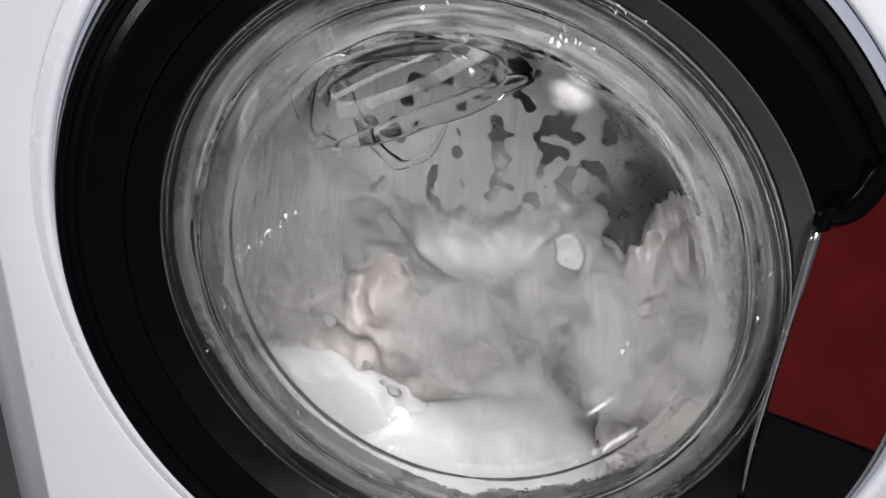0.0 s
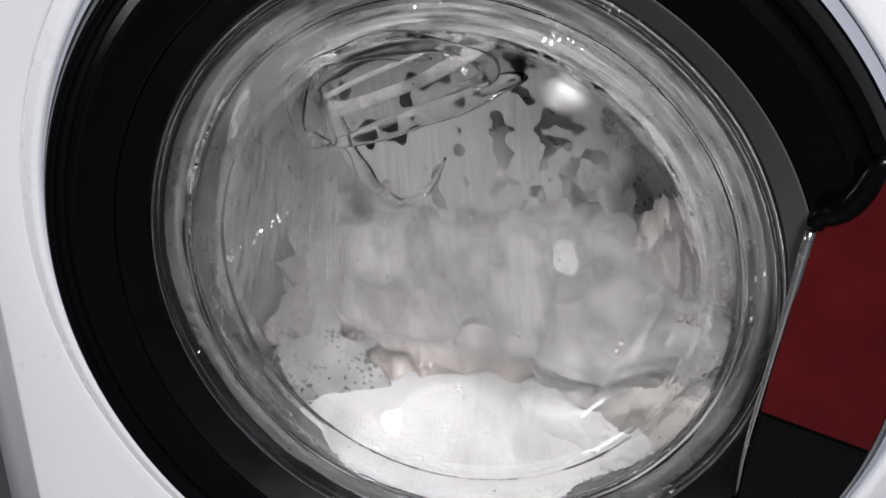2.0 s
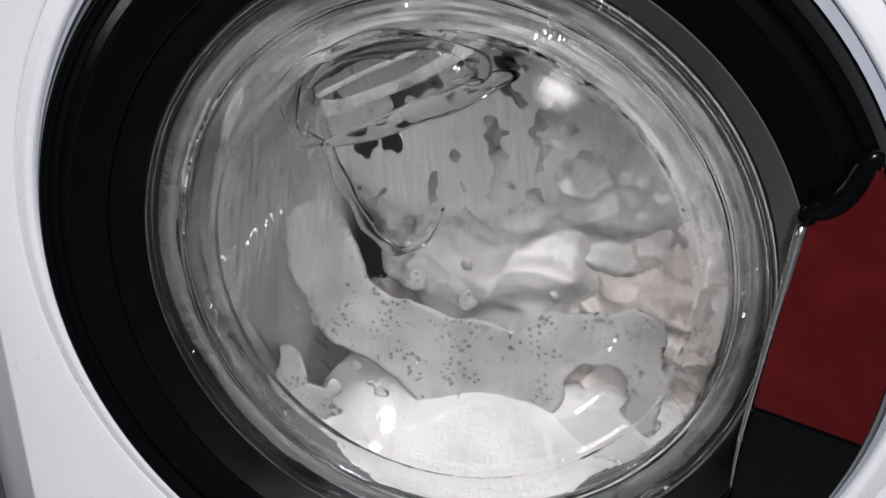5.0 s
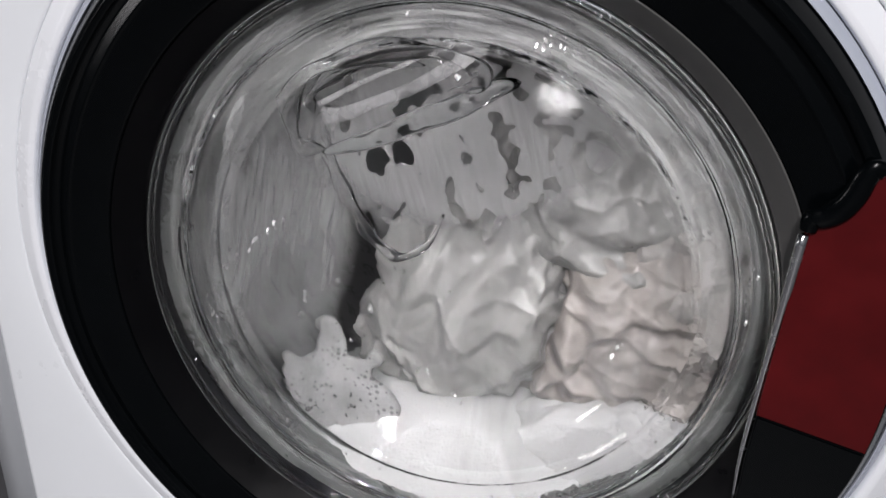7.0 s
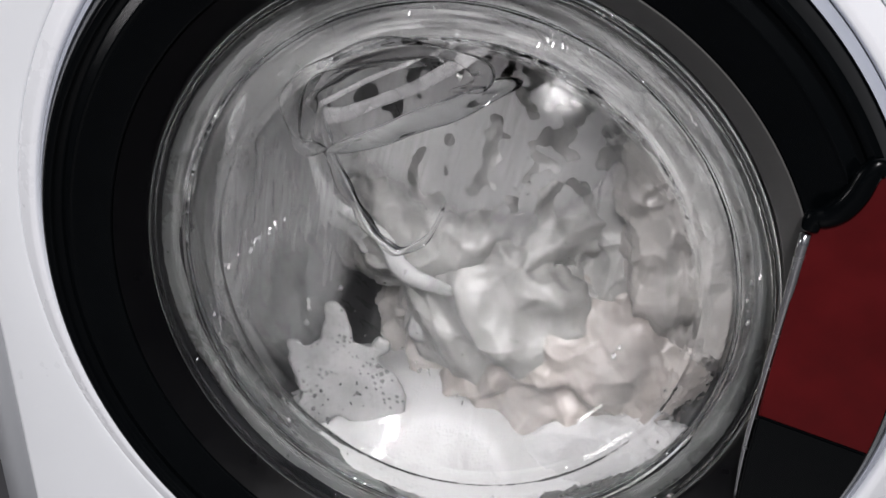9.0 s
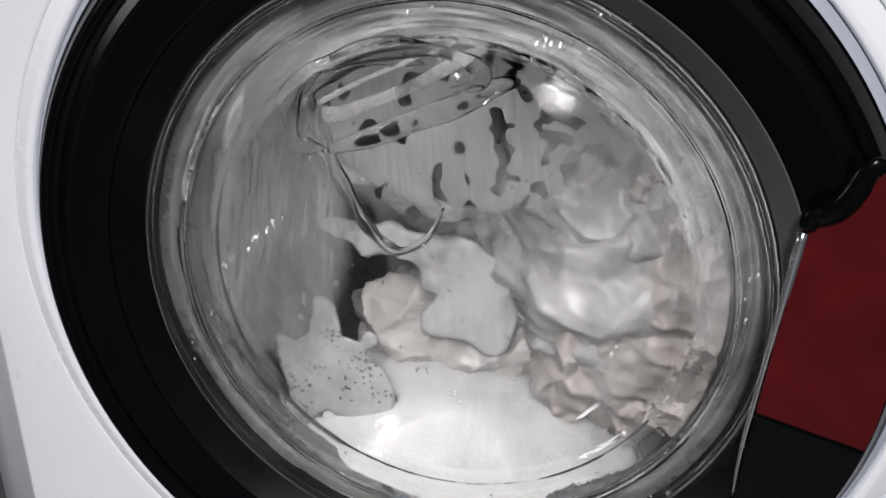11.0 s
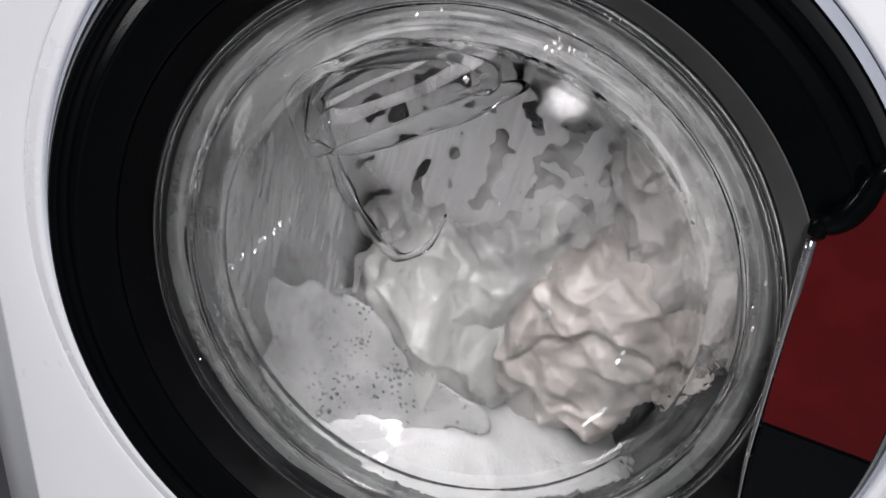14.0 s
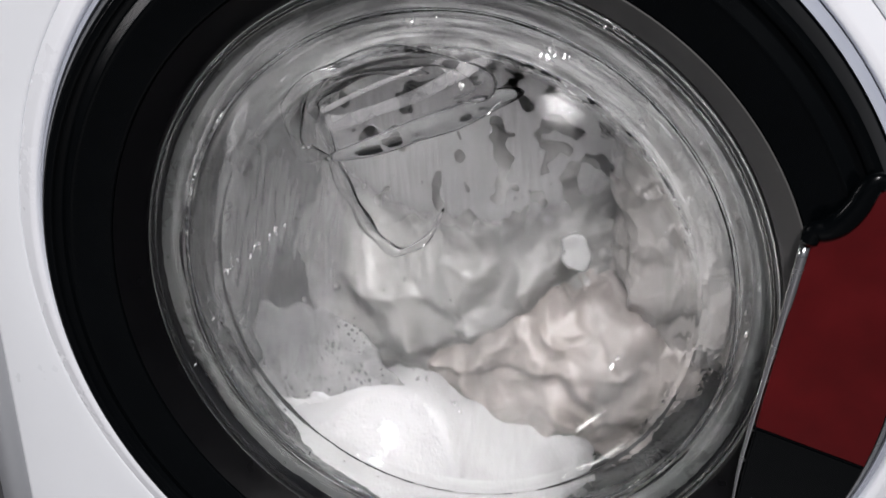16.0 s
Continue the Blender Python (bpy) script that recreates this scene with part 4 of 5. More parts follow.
def droplets():
    """Small drops that cling to the glass."""
    rnd = random.Random(5)
    bm = bmesh.new()
    for _ in range(360):
        a = rnd.uniform(0, 2 * math.pi)
        r = rnd.choice([rnd.uniform(0.02, 0.10), rnd.uniform(0.124, 0.160)])
        y = 0.0645 - 0.00009 * (r * 100) ** 2.0 if r < 0.1 else 0.0285 if r < 0.14 else 0.0285 - (r - 0.14) * 0.45
        size = 0.0003 + 0.0007 * rnd.random() ** 4
        bmesh.ops.create_icosphere(bm, subdivisions=2, radius=size, matrix=Matrix.Translation((r * math.cos(a), y, r * math.sin(a))) @ Matrix.Diagonal((1, 0.28, 1.3, 1)))
    # strings of larger drops on the rings of the glass
    for a0, a1, r0, n in ((196, 215, 0.1475, 14), (60, 75, 0.131, 10), (225, 238, 0.149, 9)):
        for k in range(n):
            a = math.radians(a0 + (a1 - a0) * (k + rnd.uniform(-0.6, 0.6)) / n)
            r = r0 + rnd.uniform(-0.0035, 0.0035)
            size = 0.0005 + 0.0008 * rnd.random() ** 2
            y = 0.0290 if r < 0.14 else 0.0285 - (r - 0.14) * 0.45
            bmesh.ops.create_icosphere(bm, subdivisions=2, radius=size, matrix=Matrix.Translation((r * math.cos(a), y - 0.0002, r * math.sin(a))) @ Matrix.Diagonal((1, 0.25, 1.2, 1)))
    o = new("water_drops", finish("water_drops", bm, WATER))
    o.matrix_world = AXIS
    o.visible_shadow = False
    tagged(o, "small clear water drops clinging to the glass", "water", kind="stuff")


droplets()

tongue = suds_sheet("foam_splash", [(-74, 15, 5), (-62, 17, 6), (-50, 15, 5), (-38, 17, 7), (-24, 14, 6), (-10, 18, 9), (6, 13, 12), (16, 17, 14), (30, 4, 18), (24, -12, 14), (40, -16, 17), (16, -27, 13), (44, -33, 12), (4, -34, 8), (52, 14, 6), (-2, -4, 5), (-30, 26, 3), (-44, 4, 3)],
                    FILM_WISP, "white tongue of suds thrown across the drum", thick=0.005, soft=0.006, rough=0.0012, seed=4.0)
strand = splash("foam_strand", [(-0.06, 0, 0.02), (-0.03, 0, 0.0), (0.0, 0, 0.004), (0.03, 0, -0.008), (0.065, 0, 0.004)], [0.0015, 0.0045, 0.0035, 0.007, 0.002], 9.0, "thin white strand of suds flying through the drum", FILM_WISP, amp=0.0015)

sheet_path = smooth_path([(-0.017, 0, 0.050), (-0.021, 0, 0.036), (-0.016, 0, 0.014), (-0.005, 0, -0.009), (0.006, 0, -0.026), (0.020, 0, -0.036), (0.036, 0, -0.028), (0.046, 0, -0.008)], 8)
n_sheet = len(sheet_path)
bead = [0.0006 + 0.0040 * min(1.0, i / 5) * min(1.0, (n_sheet - 1 - i) / 22) * (0.8 + 0.2 * math.sin(i * 0.7)) for i in range(n_sheet)]
water_sheet = new("water_trickle", finish("water_trickle", tube(sheet_path, bead, 20, 0.0012, 3.0, 0.75), WATER))
water_sheet.visible_shadow = False
tagged(water_sheet, "clear trickle of water running down the glass", "water", kind="stuff")


# ---- what moves ----
def motions():
    rows, angle, t = [(0.0, AXIS)], 0.0, 0.0
    while t < 15.99:
        t += 0.25
        angle -= 0.0 if t < 2.05 else 58.0
        rows.append((t, AXIS @ pose(0, 0, 0, 0, angle, 0)))
    walk(DRUM, rows)
    walk(cream_shirt, [
        (0.00, pose(-0.0801, 0.1220, 0.3617, 0, 0, 0)), (0.50, pose(-0.0724, 0.1220, 0.3602, 0, -4, 0)), (1.00, pose(-0.0666, 0.1220, 0.3573, 0, -4, 0)),
        (1.50, pose(-0.0649, 0.1220, 0.3542, 0, -3, 0)), (2.00, pose(-0.0524, 0.1220, 0.3551, 0, -5, 0)), (2.25, pose(-0.0111, 0.1220, 0.3561, 0, -20, 0)),
        (2.50, pose(0.0358, 0.1220, 0.3683, 0, -40, 0)), (2.75, pose(0.0774, 0.1220, 0.3810, 0, -60, 0)), (3.00, pose(0.0916, 0.1220, 0.3778, 0, -75, 0)),
        (3.25, pose(0.0870, 0.1220, 0.3595, 0, -60, 0)), (3.50, pose(0.0931, 0.1220, 0.3866, 0, -45, 0)), (3.75, pose(0.0961, 0.1220, 0.4024, 0, -60, 0)),
        (4.00, pose(0.0887, 0.1220, 0.3702, 0, -45, 0)), (4.25, pose(0.0858, 0.1220, 0.3618, 0, -50, 0)), (4.50, pose(0.1045, 0.1220, 0.3879, 0, -70, 0)),
        (4.75, pose(0.0956, 0.1220, 0.4109, 0, -80, 0)), (5.00, pose(0.1067, 0.1220, 0.3907, 0, -60, 0)), (5.50, pose(0.0879, 0.1220, 0.3655, 0, -40, 0)),
        (6.00, pose(0.1020, 0.1220, 0.3997, 0, -70, 0)), (6.50, pose(0.0798, 0.1220, 0.3743, 0, -50, 0)), (7.00, pose(0.0952, 0.1220, 0.3931, 0, -60, 0)),
        (7.50, pose(0.1026, 0.1220, 0.3795, 0, -55, 0)), (7.75, pose(0.0881, 0.1220, 0.3930, 0, -60, 0)), (8.00, pose(0.0787, 0.1220, 0.3799, 0, -50, 0)),
        (8.25, pose(0.0959, 0.1220, 0.3779, 0, -40, 0)), (8.50, pose(0.0908, 0.1220, 0.4002, 0, -75, 0)), (8.75, pose(0.0820, 0.1220, 0.3760, 0, -60, 0)),
        (9.00, pose(0.0518, 0.1220, 0.3477, 0, -30, 0)), (9.50, pose(0.0849, 0.1220, 0.3844, 0, -60, 0)), (10.00, pose(0.0980, 0.1220, 0.3936, 0, -70, 0)),
        (10.50, pose(0.0796, 0.1220, 0.3713, 0, -50, 0)), (11.00, pose(0.0954, 0.1220, 0.3928, 0, -60, 0)), (11.50, pose(0.1007, 0.1220, 0.4160, 0, -55, 0)),
        (11.75, pose(0.0847, 0.1220, 0.3985, 0, -50, 0)), (12.00, pose(0.0847, 0.1220, 0.3905, 0, -60, 0)), (12.25, pose(0.0683, 0.1220, 0.3874, 0, -50, 0)),
        (12.50, pose(0.0506, 0.1220, 0.4073, 0, -70, 0)), (12.75, pose(0.0724, 0.1220, 0.3802, 0, -50, 0)), (13.00, pose(0.0800, 0.1220, 0.3666, 0, -40, 0)),
        (13.50, pose(0.0837, 0.1220, 0.3860, 0, -60, 0)), (14.00, pose(0.0646, 0.1220, 0.3893, 0, -40, 0)), (14.50, pose(0.0882, 0.1220, 0.3993, 0, -60, 0)),
        (15.00, pose(0.0618, 0.1220, 0.3808, 0, -40, 0)), (15.50, pose(0.0891, 0.1220, 0.3963, 0, -60, 0)), (16.00, pose(0.0453, 0.1220, 0.3619, 0, -20, 0))])
    walk(white_towel, [
        (0.00, pose(-0.1155, 0.1340, 0.4447, 0, 0, 0)), (0.25, pose(-0.0672, 0.1340, 0.4194, 0, -10, 0)), (0.50, pose(-0.0120, 0.1340, 0.4150, 0, -15, 0)),
        (1.00, pose(-0.0099, 0.1340, 0.4156, 0, -15, 0)), (1.50, pose(-0.0083, 0.1340, 0.4146, 0, -15, 0)), (2.00, pose(-0.0039, 0.1340, 0.4142, 0, -15, 0)),
        (2.25, pose(0.0313, 0.1340, 0.4234, 0, -30, 0)), (2.50, pose(0.0650, 0.1340, 0.4360, 0, -50, 0)), (2.75, pose(0.0716, 0.1340, 0.4465, 0, -70, 0)),
        (3.00, pose(0.0390, 0.1340, 0.4380, 0, -100, 0)), (3.25, pose(0.0337, 0.1340, 0.4290, 0, -110, 0)), (3.50, pose(0.0619, 0.1340, 0.4383, 0, -90, 0)),
        (3.75, pose(0.0788, 0.1340, 0.4509, 0, -100, 0)), (4.00, pose(0.0917, 0.1340, 0.4664, 0, -120, 0)), (4.25, pose(0.0993, 0.1340, 0.4490, 0, -110, 0)),
        (4.50, pose(0.1094, 0.1340, 0.4426, 0, -100, 0)), (4.75, pose(0.0978, 0.1340, 0.4570, 0, -120, 0)), (5.00, pose(0.0801, 0.1340, 0.4671, 0, -130, 0)),
        (5.50, pose(0.0946, 0.1340, 0.4443, 0, -110, 0)), (6.00, pose(0.0799, 0.1340, 0.4618, 0, -130, 0)), (6.50, pose(0.1036, 0.1340, 0.4471, 0, -110, 0)),
        (7.00, pose(0.0857, 0.1340, 0.4641, 0, -130, 0)), (7.50, pose(0.0972, 0.1340, 0.4373, 0, -110, 0)), (7.75, pose(0.1054, 0.1340, 0.4563, 0, -120, 0)),
        (8.00, pose(0.1047, 0.1340, 0.4634, 0, -130, 0)), (8.25, pose(0.0784, 0.1340, 0.4675, 0, -150, 0)), (8.50, pose(0.0943, 0.1340, 0.4721, 0, -120, 0)),
        (8.75, pose(0.0457, 0.1340, 0.4533, 0, -150, 0)), (9.00, pose(-0.0061, 0.1340, 0.4409, 0, -180, 0)), (9.25, pose(0.0118, 0.1340, 0.4314, 0, -180, 0)),
        (9.50, pose(0.0467, 0.1340, 0.4313, 0, -170, 0)), (10.00, pose(0.0893, 0.1340, 0.4539, 0, -150, 0)), (10.50, pose(0.0790, 0.1340, 0.4670, 0, -160, 0)),
        (11.00, pose(0.0965, 0.1340, 0.4542, 0, -150, 0)), (11.50, pose(0.0762, 0.1340, 0.4698, 0, -170, 0)), (11.75, pose(0.0334, 0.1340, 0.4398, 0, -200, 0)),
        (12.00, pose(-0.0052, 0.1340, 0.4043, 0, -220, 0)), (12.25, pose(-0.0230, 0.1340, 0.4207, 0, -230, 0)), (12.50, pose(-0.0297, 0.1340, 0.4381, 0, -240, 0)),
        (12.75, pose(0.0123, 0.1340, 0.4435, 0, -220, 0)), (13.00, pose(0.0465, 0.1340, 0.4409, 0, -200, 0)), (13.50, pose(0.0450, 0.1340, 0.4362, 0, -200, 0)),
        (14.00, pose(0.0091, 0.1340, 0.4147, 0, -190, 0)), (14.50, pose(0.0891, 0.1340, 0.4162, 0, -160, 0)), (15.00, pose(0.0091, 0.1340, 0.4182, 0, -180, 0)),
        (15.50, pose(0.0463, 0.1340, 0.3998, 0, -170, 0)), (16.00, pose(-0.0057, 0.1340, 0.4278, 0, -190, 0))])
    walk(white_shirt, [
        (0.00, pose(-0.0965, 0.1520, 0.4072, 0, 0, 0)), (0.50, pose(0.0037, 0.1520, 0.3633, 0, -10, 0)), (1.00, pose(0.0057, 0.1520, 0.3638, 0, -10, 0)),
        (1.50, pose(0.0074, 0.1520, 0.3629, 0, -10, 0)), (2.00, pose(0.0120, 0.1520, 0.3626, 0, -12, 0)), (2.25, pose(0.0380, 0.1520, 0.3674, 0, -30, 0)),
        (2.50, pose(0.0665, 0.1520, 0.3808, 0, -50, 0)), (2.75, pose(0.0800, 0.1520, 0.3972, 0, -70, 0)), (3.00, pose(0.0671, 0.1520, 0.3861, 0, -90, 0)),
        (3.50, pose(0.0790, 0.1520, 0.4048, 0, -110, 0)), (4.00, pose(0.0701, 0.1520, 0.4000, 0, -120, 0)), (4.50, pose(0.0638, 0.1520, 0.3830, 0, -130, 0)),
        (5.00, pose(0.0646, 0.1520, 0.4132, 0, -150, 0)), (5.50, pose(0.0689, 0.1520, 0.3949, 0, -160, 0)), (6.00, pose(0.0606, 0.1520, 0.4107, 0, -170, 0)),
        (7.00, pose(0.0677, 0.1520, 0.3976, 0, -190, 0)), (7.50, pose(0.0602, 0.1520, 0.3977, 0, -200, 0)), (8.00, pose(0.0669, 0.1520, 0.4065, 0, -210, 0)),
        (8.50, pose(0.0677, 0.1520, 0.3897, 0, -220, 0)), (9.00, pose(0.0652, 0.1520, 0.4216, 0, -230, 0)), (10.00, pose(0.0638, 0.1520, 0.3974, 0, -250, 0)),
        (11.00, pose(0.0674, 0.1520, 0.4093, 0, -260, 0)), (11.50, pose(0.0609, 0.1520, 0.4043, 0, -270, 0)), (12.00, pose(0.0732, 0.1520, 0.4129, 0, -280, 0)),
        (12.50, pose(0.0662, 0.1520, 0.4256, 0, -290, 0)), (13.00, pose(0.0674, 0.1520, 0.3968, 0, -300, 0)), (13.50, pose(0.0653, 0.1520, 0.4036, 0, -310, 0)),
        (14.00, pose(0.0430, 0.1520, 0.3827, 0, -320, 0)), (14.50, pose(0.0649, 0.1520, 0.3886, 0, -325, 0)), (15.00, pose(0.0496, 0.1520, 0.3954, 0, -330, 0)),
        (15.50, pose(0.0709, 0.1520, 0.4176, 0, -340, 0)), (16.00, pose(0.0461, 0.1520, 0.3946, 0, -345, 0))])
    walk(white_sheet, [
        (0.00, pose(0.0055, 0.1190, 0.4264, 0, 20, 0)), (0.25, pose(0.0448, 0.1190, 0.3939, 0, 10, 0)), (0.50, pose(0.0767, 0.1190, 0.3757, 0, 0, 0)),
        (1.00, pose(0.0785, 0.1190, 0.3761, 0, 0, 0)), (1.50, pose(0.0767, 0.1190, 0.3748, 0, 0, 0)), (2.00, pose(0.0842, 0.1190, 0.3750, 0, 0, 0)),
        (2.25, pose(0.1016, 0.1190, 0.3707, 0, -10, 0)), (2.50, pose(0.1116, 0.1190, 0.3734, 0, -20, 0)), (2.75, pose(0.1197, 0.1190, 0.3963, 0, -40, 0)),
        (3.00, pose(0.1144, 0.1190, 0.4241, 0, -60, 0)), (3.25, pose(0.0508, 0.1190, 0.3999, 0, -90, 0)), (3.50, pose(-0.0078, 0.1190, 0.3677, 0, -120, 0)),
        (3.75, pose(-0.0107, 0.1190, 0.3836, 0, -120, 0)), (4.00, pose(0.0181, 0.1190, 0.4296, 0, -140, 0)), (4.25, pose(0.0079, 0.1190, 0.4092, 0, -150, 0)),
        (4.50, pose(0.0011, 0.1190, 0.3765, 0, -160, 0)), (4.75, pose(0.0110, 0.1190, 0.4023, 0, -170, 0)), (5.00, pose(0.0171, 0.1190, 0.4230, 0, -180, 0)),
        (5.50, pose(0.0502, 0.1190, 0.4388, 0, -190, 0)), (6.00, pose(-0.0006, 0.1190, 0.3880, 0, -210, 0)), (6.50, pose(0.0330, 0.1190, 0.4351, 0, -220, 0)),
        (7.00, pose(-0.0084, 0.1190, 0.3890, 0, -240, 0)), (7.50, pose(-0.0015, 0.1190, 0.3829, 0, -250, 0)), (7.75, pose(-0.0090, 0.1190, 0.4056, 0, -260, 0)),
        (8.00, pose(-0.0022, 0.1190, 0.4141, 0, -270, 0)), (8.25, pose(-0.0126, 0.1190, 0.3809, 0, -280, 0)), (8.50, pose(0.0060, 0.1190, 0.3461, 0, -290, 0)),
        (8.75, pose(0.0090, 0.1190, 0.3676, 0, -295, 0)), (9.00, pose(0.0156, 0.1190, 0.3849, 0, -300, 0)), (9.50, pose(0.0323, 0.1190, 0.4253, 0, -320, 0)),
        (10.00, pose(-0.0052, 0.1190, 0.3897, 0, -330, 0)), (10.50, pose(0.0328, 0.1190, 0.4286, 0, -340, 0)), (11.00, pose(0.0846, 0.1190, 0.4082, 0, -350, 0)),
        (11.50, pose(0.1201, 0.1190, 0.3820, 0, -360, 0)), (12.00, pose(0.1125, 0.1190, 0.3804, 0, -370, 0)), (12.50, pose(0.1153, 0.1190, 0.3945, 0, -380, 0)),
        (12.75, pose(0.0625, 0.1190, 0.3805, 0, -400, 0)), (13.00, pose(0.0026, 0.1190, 0.3729, 0, -420, 0)), (13.50, pose(-0.0138, 0.1190, 0.3737, 0, -430, 0)),
        (14.00, pose(-0.0302, 0.1190, 0.3772, 0, -440, 0)), (14.50, pose(-0.0298, 0.1190, 0.3841, 0, -440, 0)), (15.00, pose(-0.0413, 0.1190, 0.3671, 0, -450, 0)),
        (15.50, pose(-0.0216, 0.1190, 0.3661, 0, -455, 0)), (16.00, pose(-0.0559, 0.1190, 0.4168, 0, -470, 0))])
    walk(pillowcase, [
        (0.00, pose(-0.0520, 0.1580, 0.3505, 0, 0, 0)), (0.50, pose(-0.0600, 0.1580, 0.3510, 0, 0, 0)), (1.00, pose(-0.0579, 0.1580, 0.3517, 0, 0, 0)),
        (1.50, pose(-0.0561, 0.1580, 0.3507, 0, 0, 0)), (2.00, pose(-0.0551, 0.1580, 0.3499, 0, 0, 0)), (2.25, pose(-0.0312, 0.1580, 0.3457, 0, -10, 0)),
        (2.50, pose(0.0002, 0.1580, 0.3428, 0, -25, 0)), (2.75, pose(0.0086, 0.1580, 0.3339, 0, -35, 0)), (3.00, pose(0.0013, 0.1580, 0.3314, 0, -40, 0)),
        (3.50, pose(-0.0206, 0.1580, 0.3186, 0, -45, 0)), (4.00, pose(-0.0040, 0.1580, 0.3341, 0, -51, 0)), (4.50, pose(-0.0122, 0.1580, 0.3194, 0, -57, 0)),
        (5.00, pose(-0.0077, 0.1580, 0.3211, 0, -63, 0)), (6.00, pose(-0.0033, 0.1580, 0.3397, 0, -75, 0)), (7.00, pose(-0.0030, 0.1580, 0.3435, 0, -87, 0)),
        (7.50, pose(0.0084, 0.1580, 0.3330, 0, -93, 0)), (8.00, pose(-0.0200, 0.1580, 0.3268, 0, -99, 0)), (8.50, pose(-0.0221, 0.1580, 0.3358, 0, -105, 0)),
        (9.00, pose(0.0015, 0.1580, 0.3319, 0, -111, 0)), (10.00, pose(-0.0063, 0.1580, 0.3281, 0, -123, 0)), (11.00, pose(-0.0090, 0.1580, 0.3317, 0, -135, 0)),
        (11.50, pose(-0.0005, 0.1580, 0.3397, 0, -141, 0)), (12.00, pose(-0.0219, 0.1580, 0.3220, 0, -147, 0)), (12.50, pose(-0.0247, 0.1580, 0.3222, 0, -153, 0)),
        (13.00, pose(-0.0137, 0.1580, 0.3406, 0, -159, 0)), (13.50, pose(-0.0016, 0.1580, 0.3442, 0, -165, 0)), (14.00, pose(-0.0288, 0.1580, 0.3275, 0, -171, 0)),
        (14.50, pose(-0.0343, 0.1580, 0.3377, 0, -177, 0)), (15.00, pose(0.0016, 0.1580, 0.3519, 0, -183, 0)), (15.50, pose(0.0056, 0.1580, 0.3496, 0, -189, 0)),
        (16.00, pose(-0.0092, 0.1580, 0.3336, 0, -195, 0))])
    walk(cream_towel, [
        (0.00, pose(0.1085, 0.1240, 0.3600, 0, 0, 0)), (0.50, pose(0.1020, 0.1240, 0.3526, 0, 0, 0)), (1.00, pose(0.1038, 0.1240, 0.3528, 0, 0, 0)),
        (2.00, pose(0.1058, 0.1240, 0.3553, 0, 0, 0)), (2.25, pose(0.1174, 0.1240, 0.3781, 0, -5, 0)), (2.50, pose(0.1273, 0.1240, 0.4112, 0, -10, 0)),
        (2.75, pose(0.1257, 0.1240, 0.4317, 0, -12, 0)), (3.00, pose(0.1253, 0.1240, 0.4411, 0, -15, 0)), (3.50, pose(0.1306, 0.1240, 0.4314, 0, -12, 0)),
        (4.00, pose(0.1294, 0.1240, 0.4420, 0, -14, 0)), (4.50, pose(0.1314, 0.1240, 0.4349, 0, -10, 0)), (5.00, pose(0.1272, 0.1240, 0.4333, 0, -15, 0)),
        (6.00, pose(0.1273, 0.1240, 0.4424, 0, -12, 0)), (7.00, pose(0.1288, 0.1240, 0.4372, 0, -15, 0)), (7.50, pose(0.1265, 0.1240, 0.4415, 0, -12, 0)),
        (8.00, pose(0.1260, 0.1240, 0.4449, 0, -15, 0)), (8.50, pose(0.1280, 0.1240, 0.4407, 0, -10, 0)), (9.00, pose(0.1261, 0.1240, 0.4375, 0, -14, 0)),
        (10.00, pose(0.1277, 0.1240, 0.4443, 0, -12, 0)), (11.00, pose(0.1271, 0.1240, 0.4402, 0, -15, 0)), (11.50, pose(0.1278, 0.1240, 0.4365, 0, -10, 0)),
        (12.00, pose(0.1275, 0.1240, 0.4430, 0, -14, 0)), (12.50, pose(0.1271, 0.1240, 0.4378, 0, -12, 0)), (13.00, pose(0.1260, 0.1240, 0.4435, 0, -10, 0)),
        (13.50, pose(0.1261, 0.1240, 0.4427, 0, -14, 0)), (14.00, pose(0.1205, 0.1240, 0.4477, 0, -12, 0)), (14.50, pose(0.1235, 0.1240, 0.4400, 0, -14, 0)),
        (15.00, pose(0.1223, 0.1240, 0.4477, 0, -10, 0)), (15.50, pose(0.1234, 0.1240, 0.4479, 0, -14, 0)), (16.00, pose(0.1240, 0.1240, 0.4480, 0, -12, 0))])
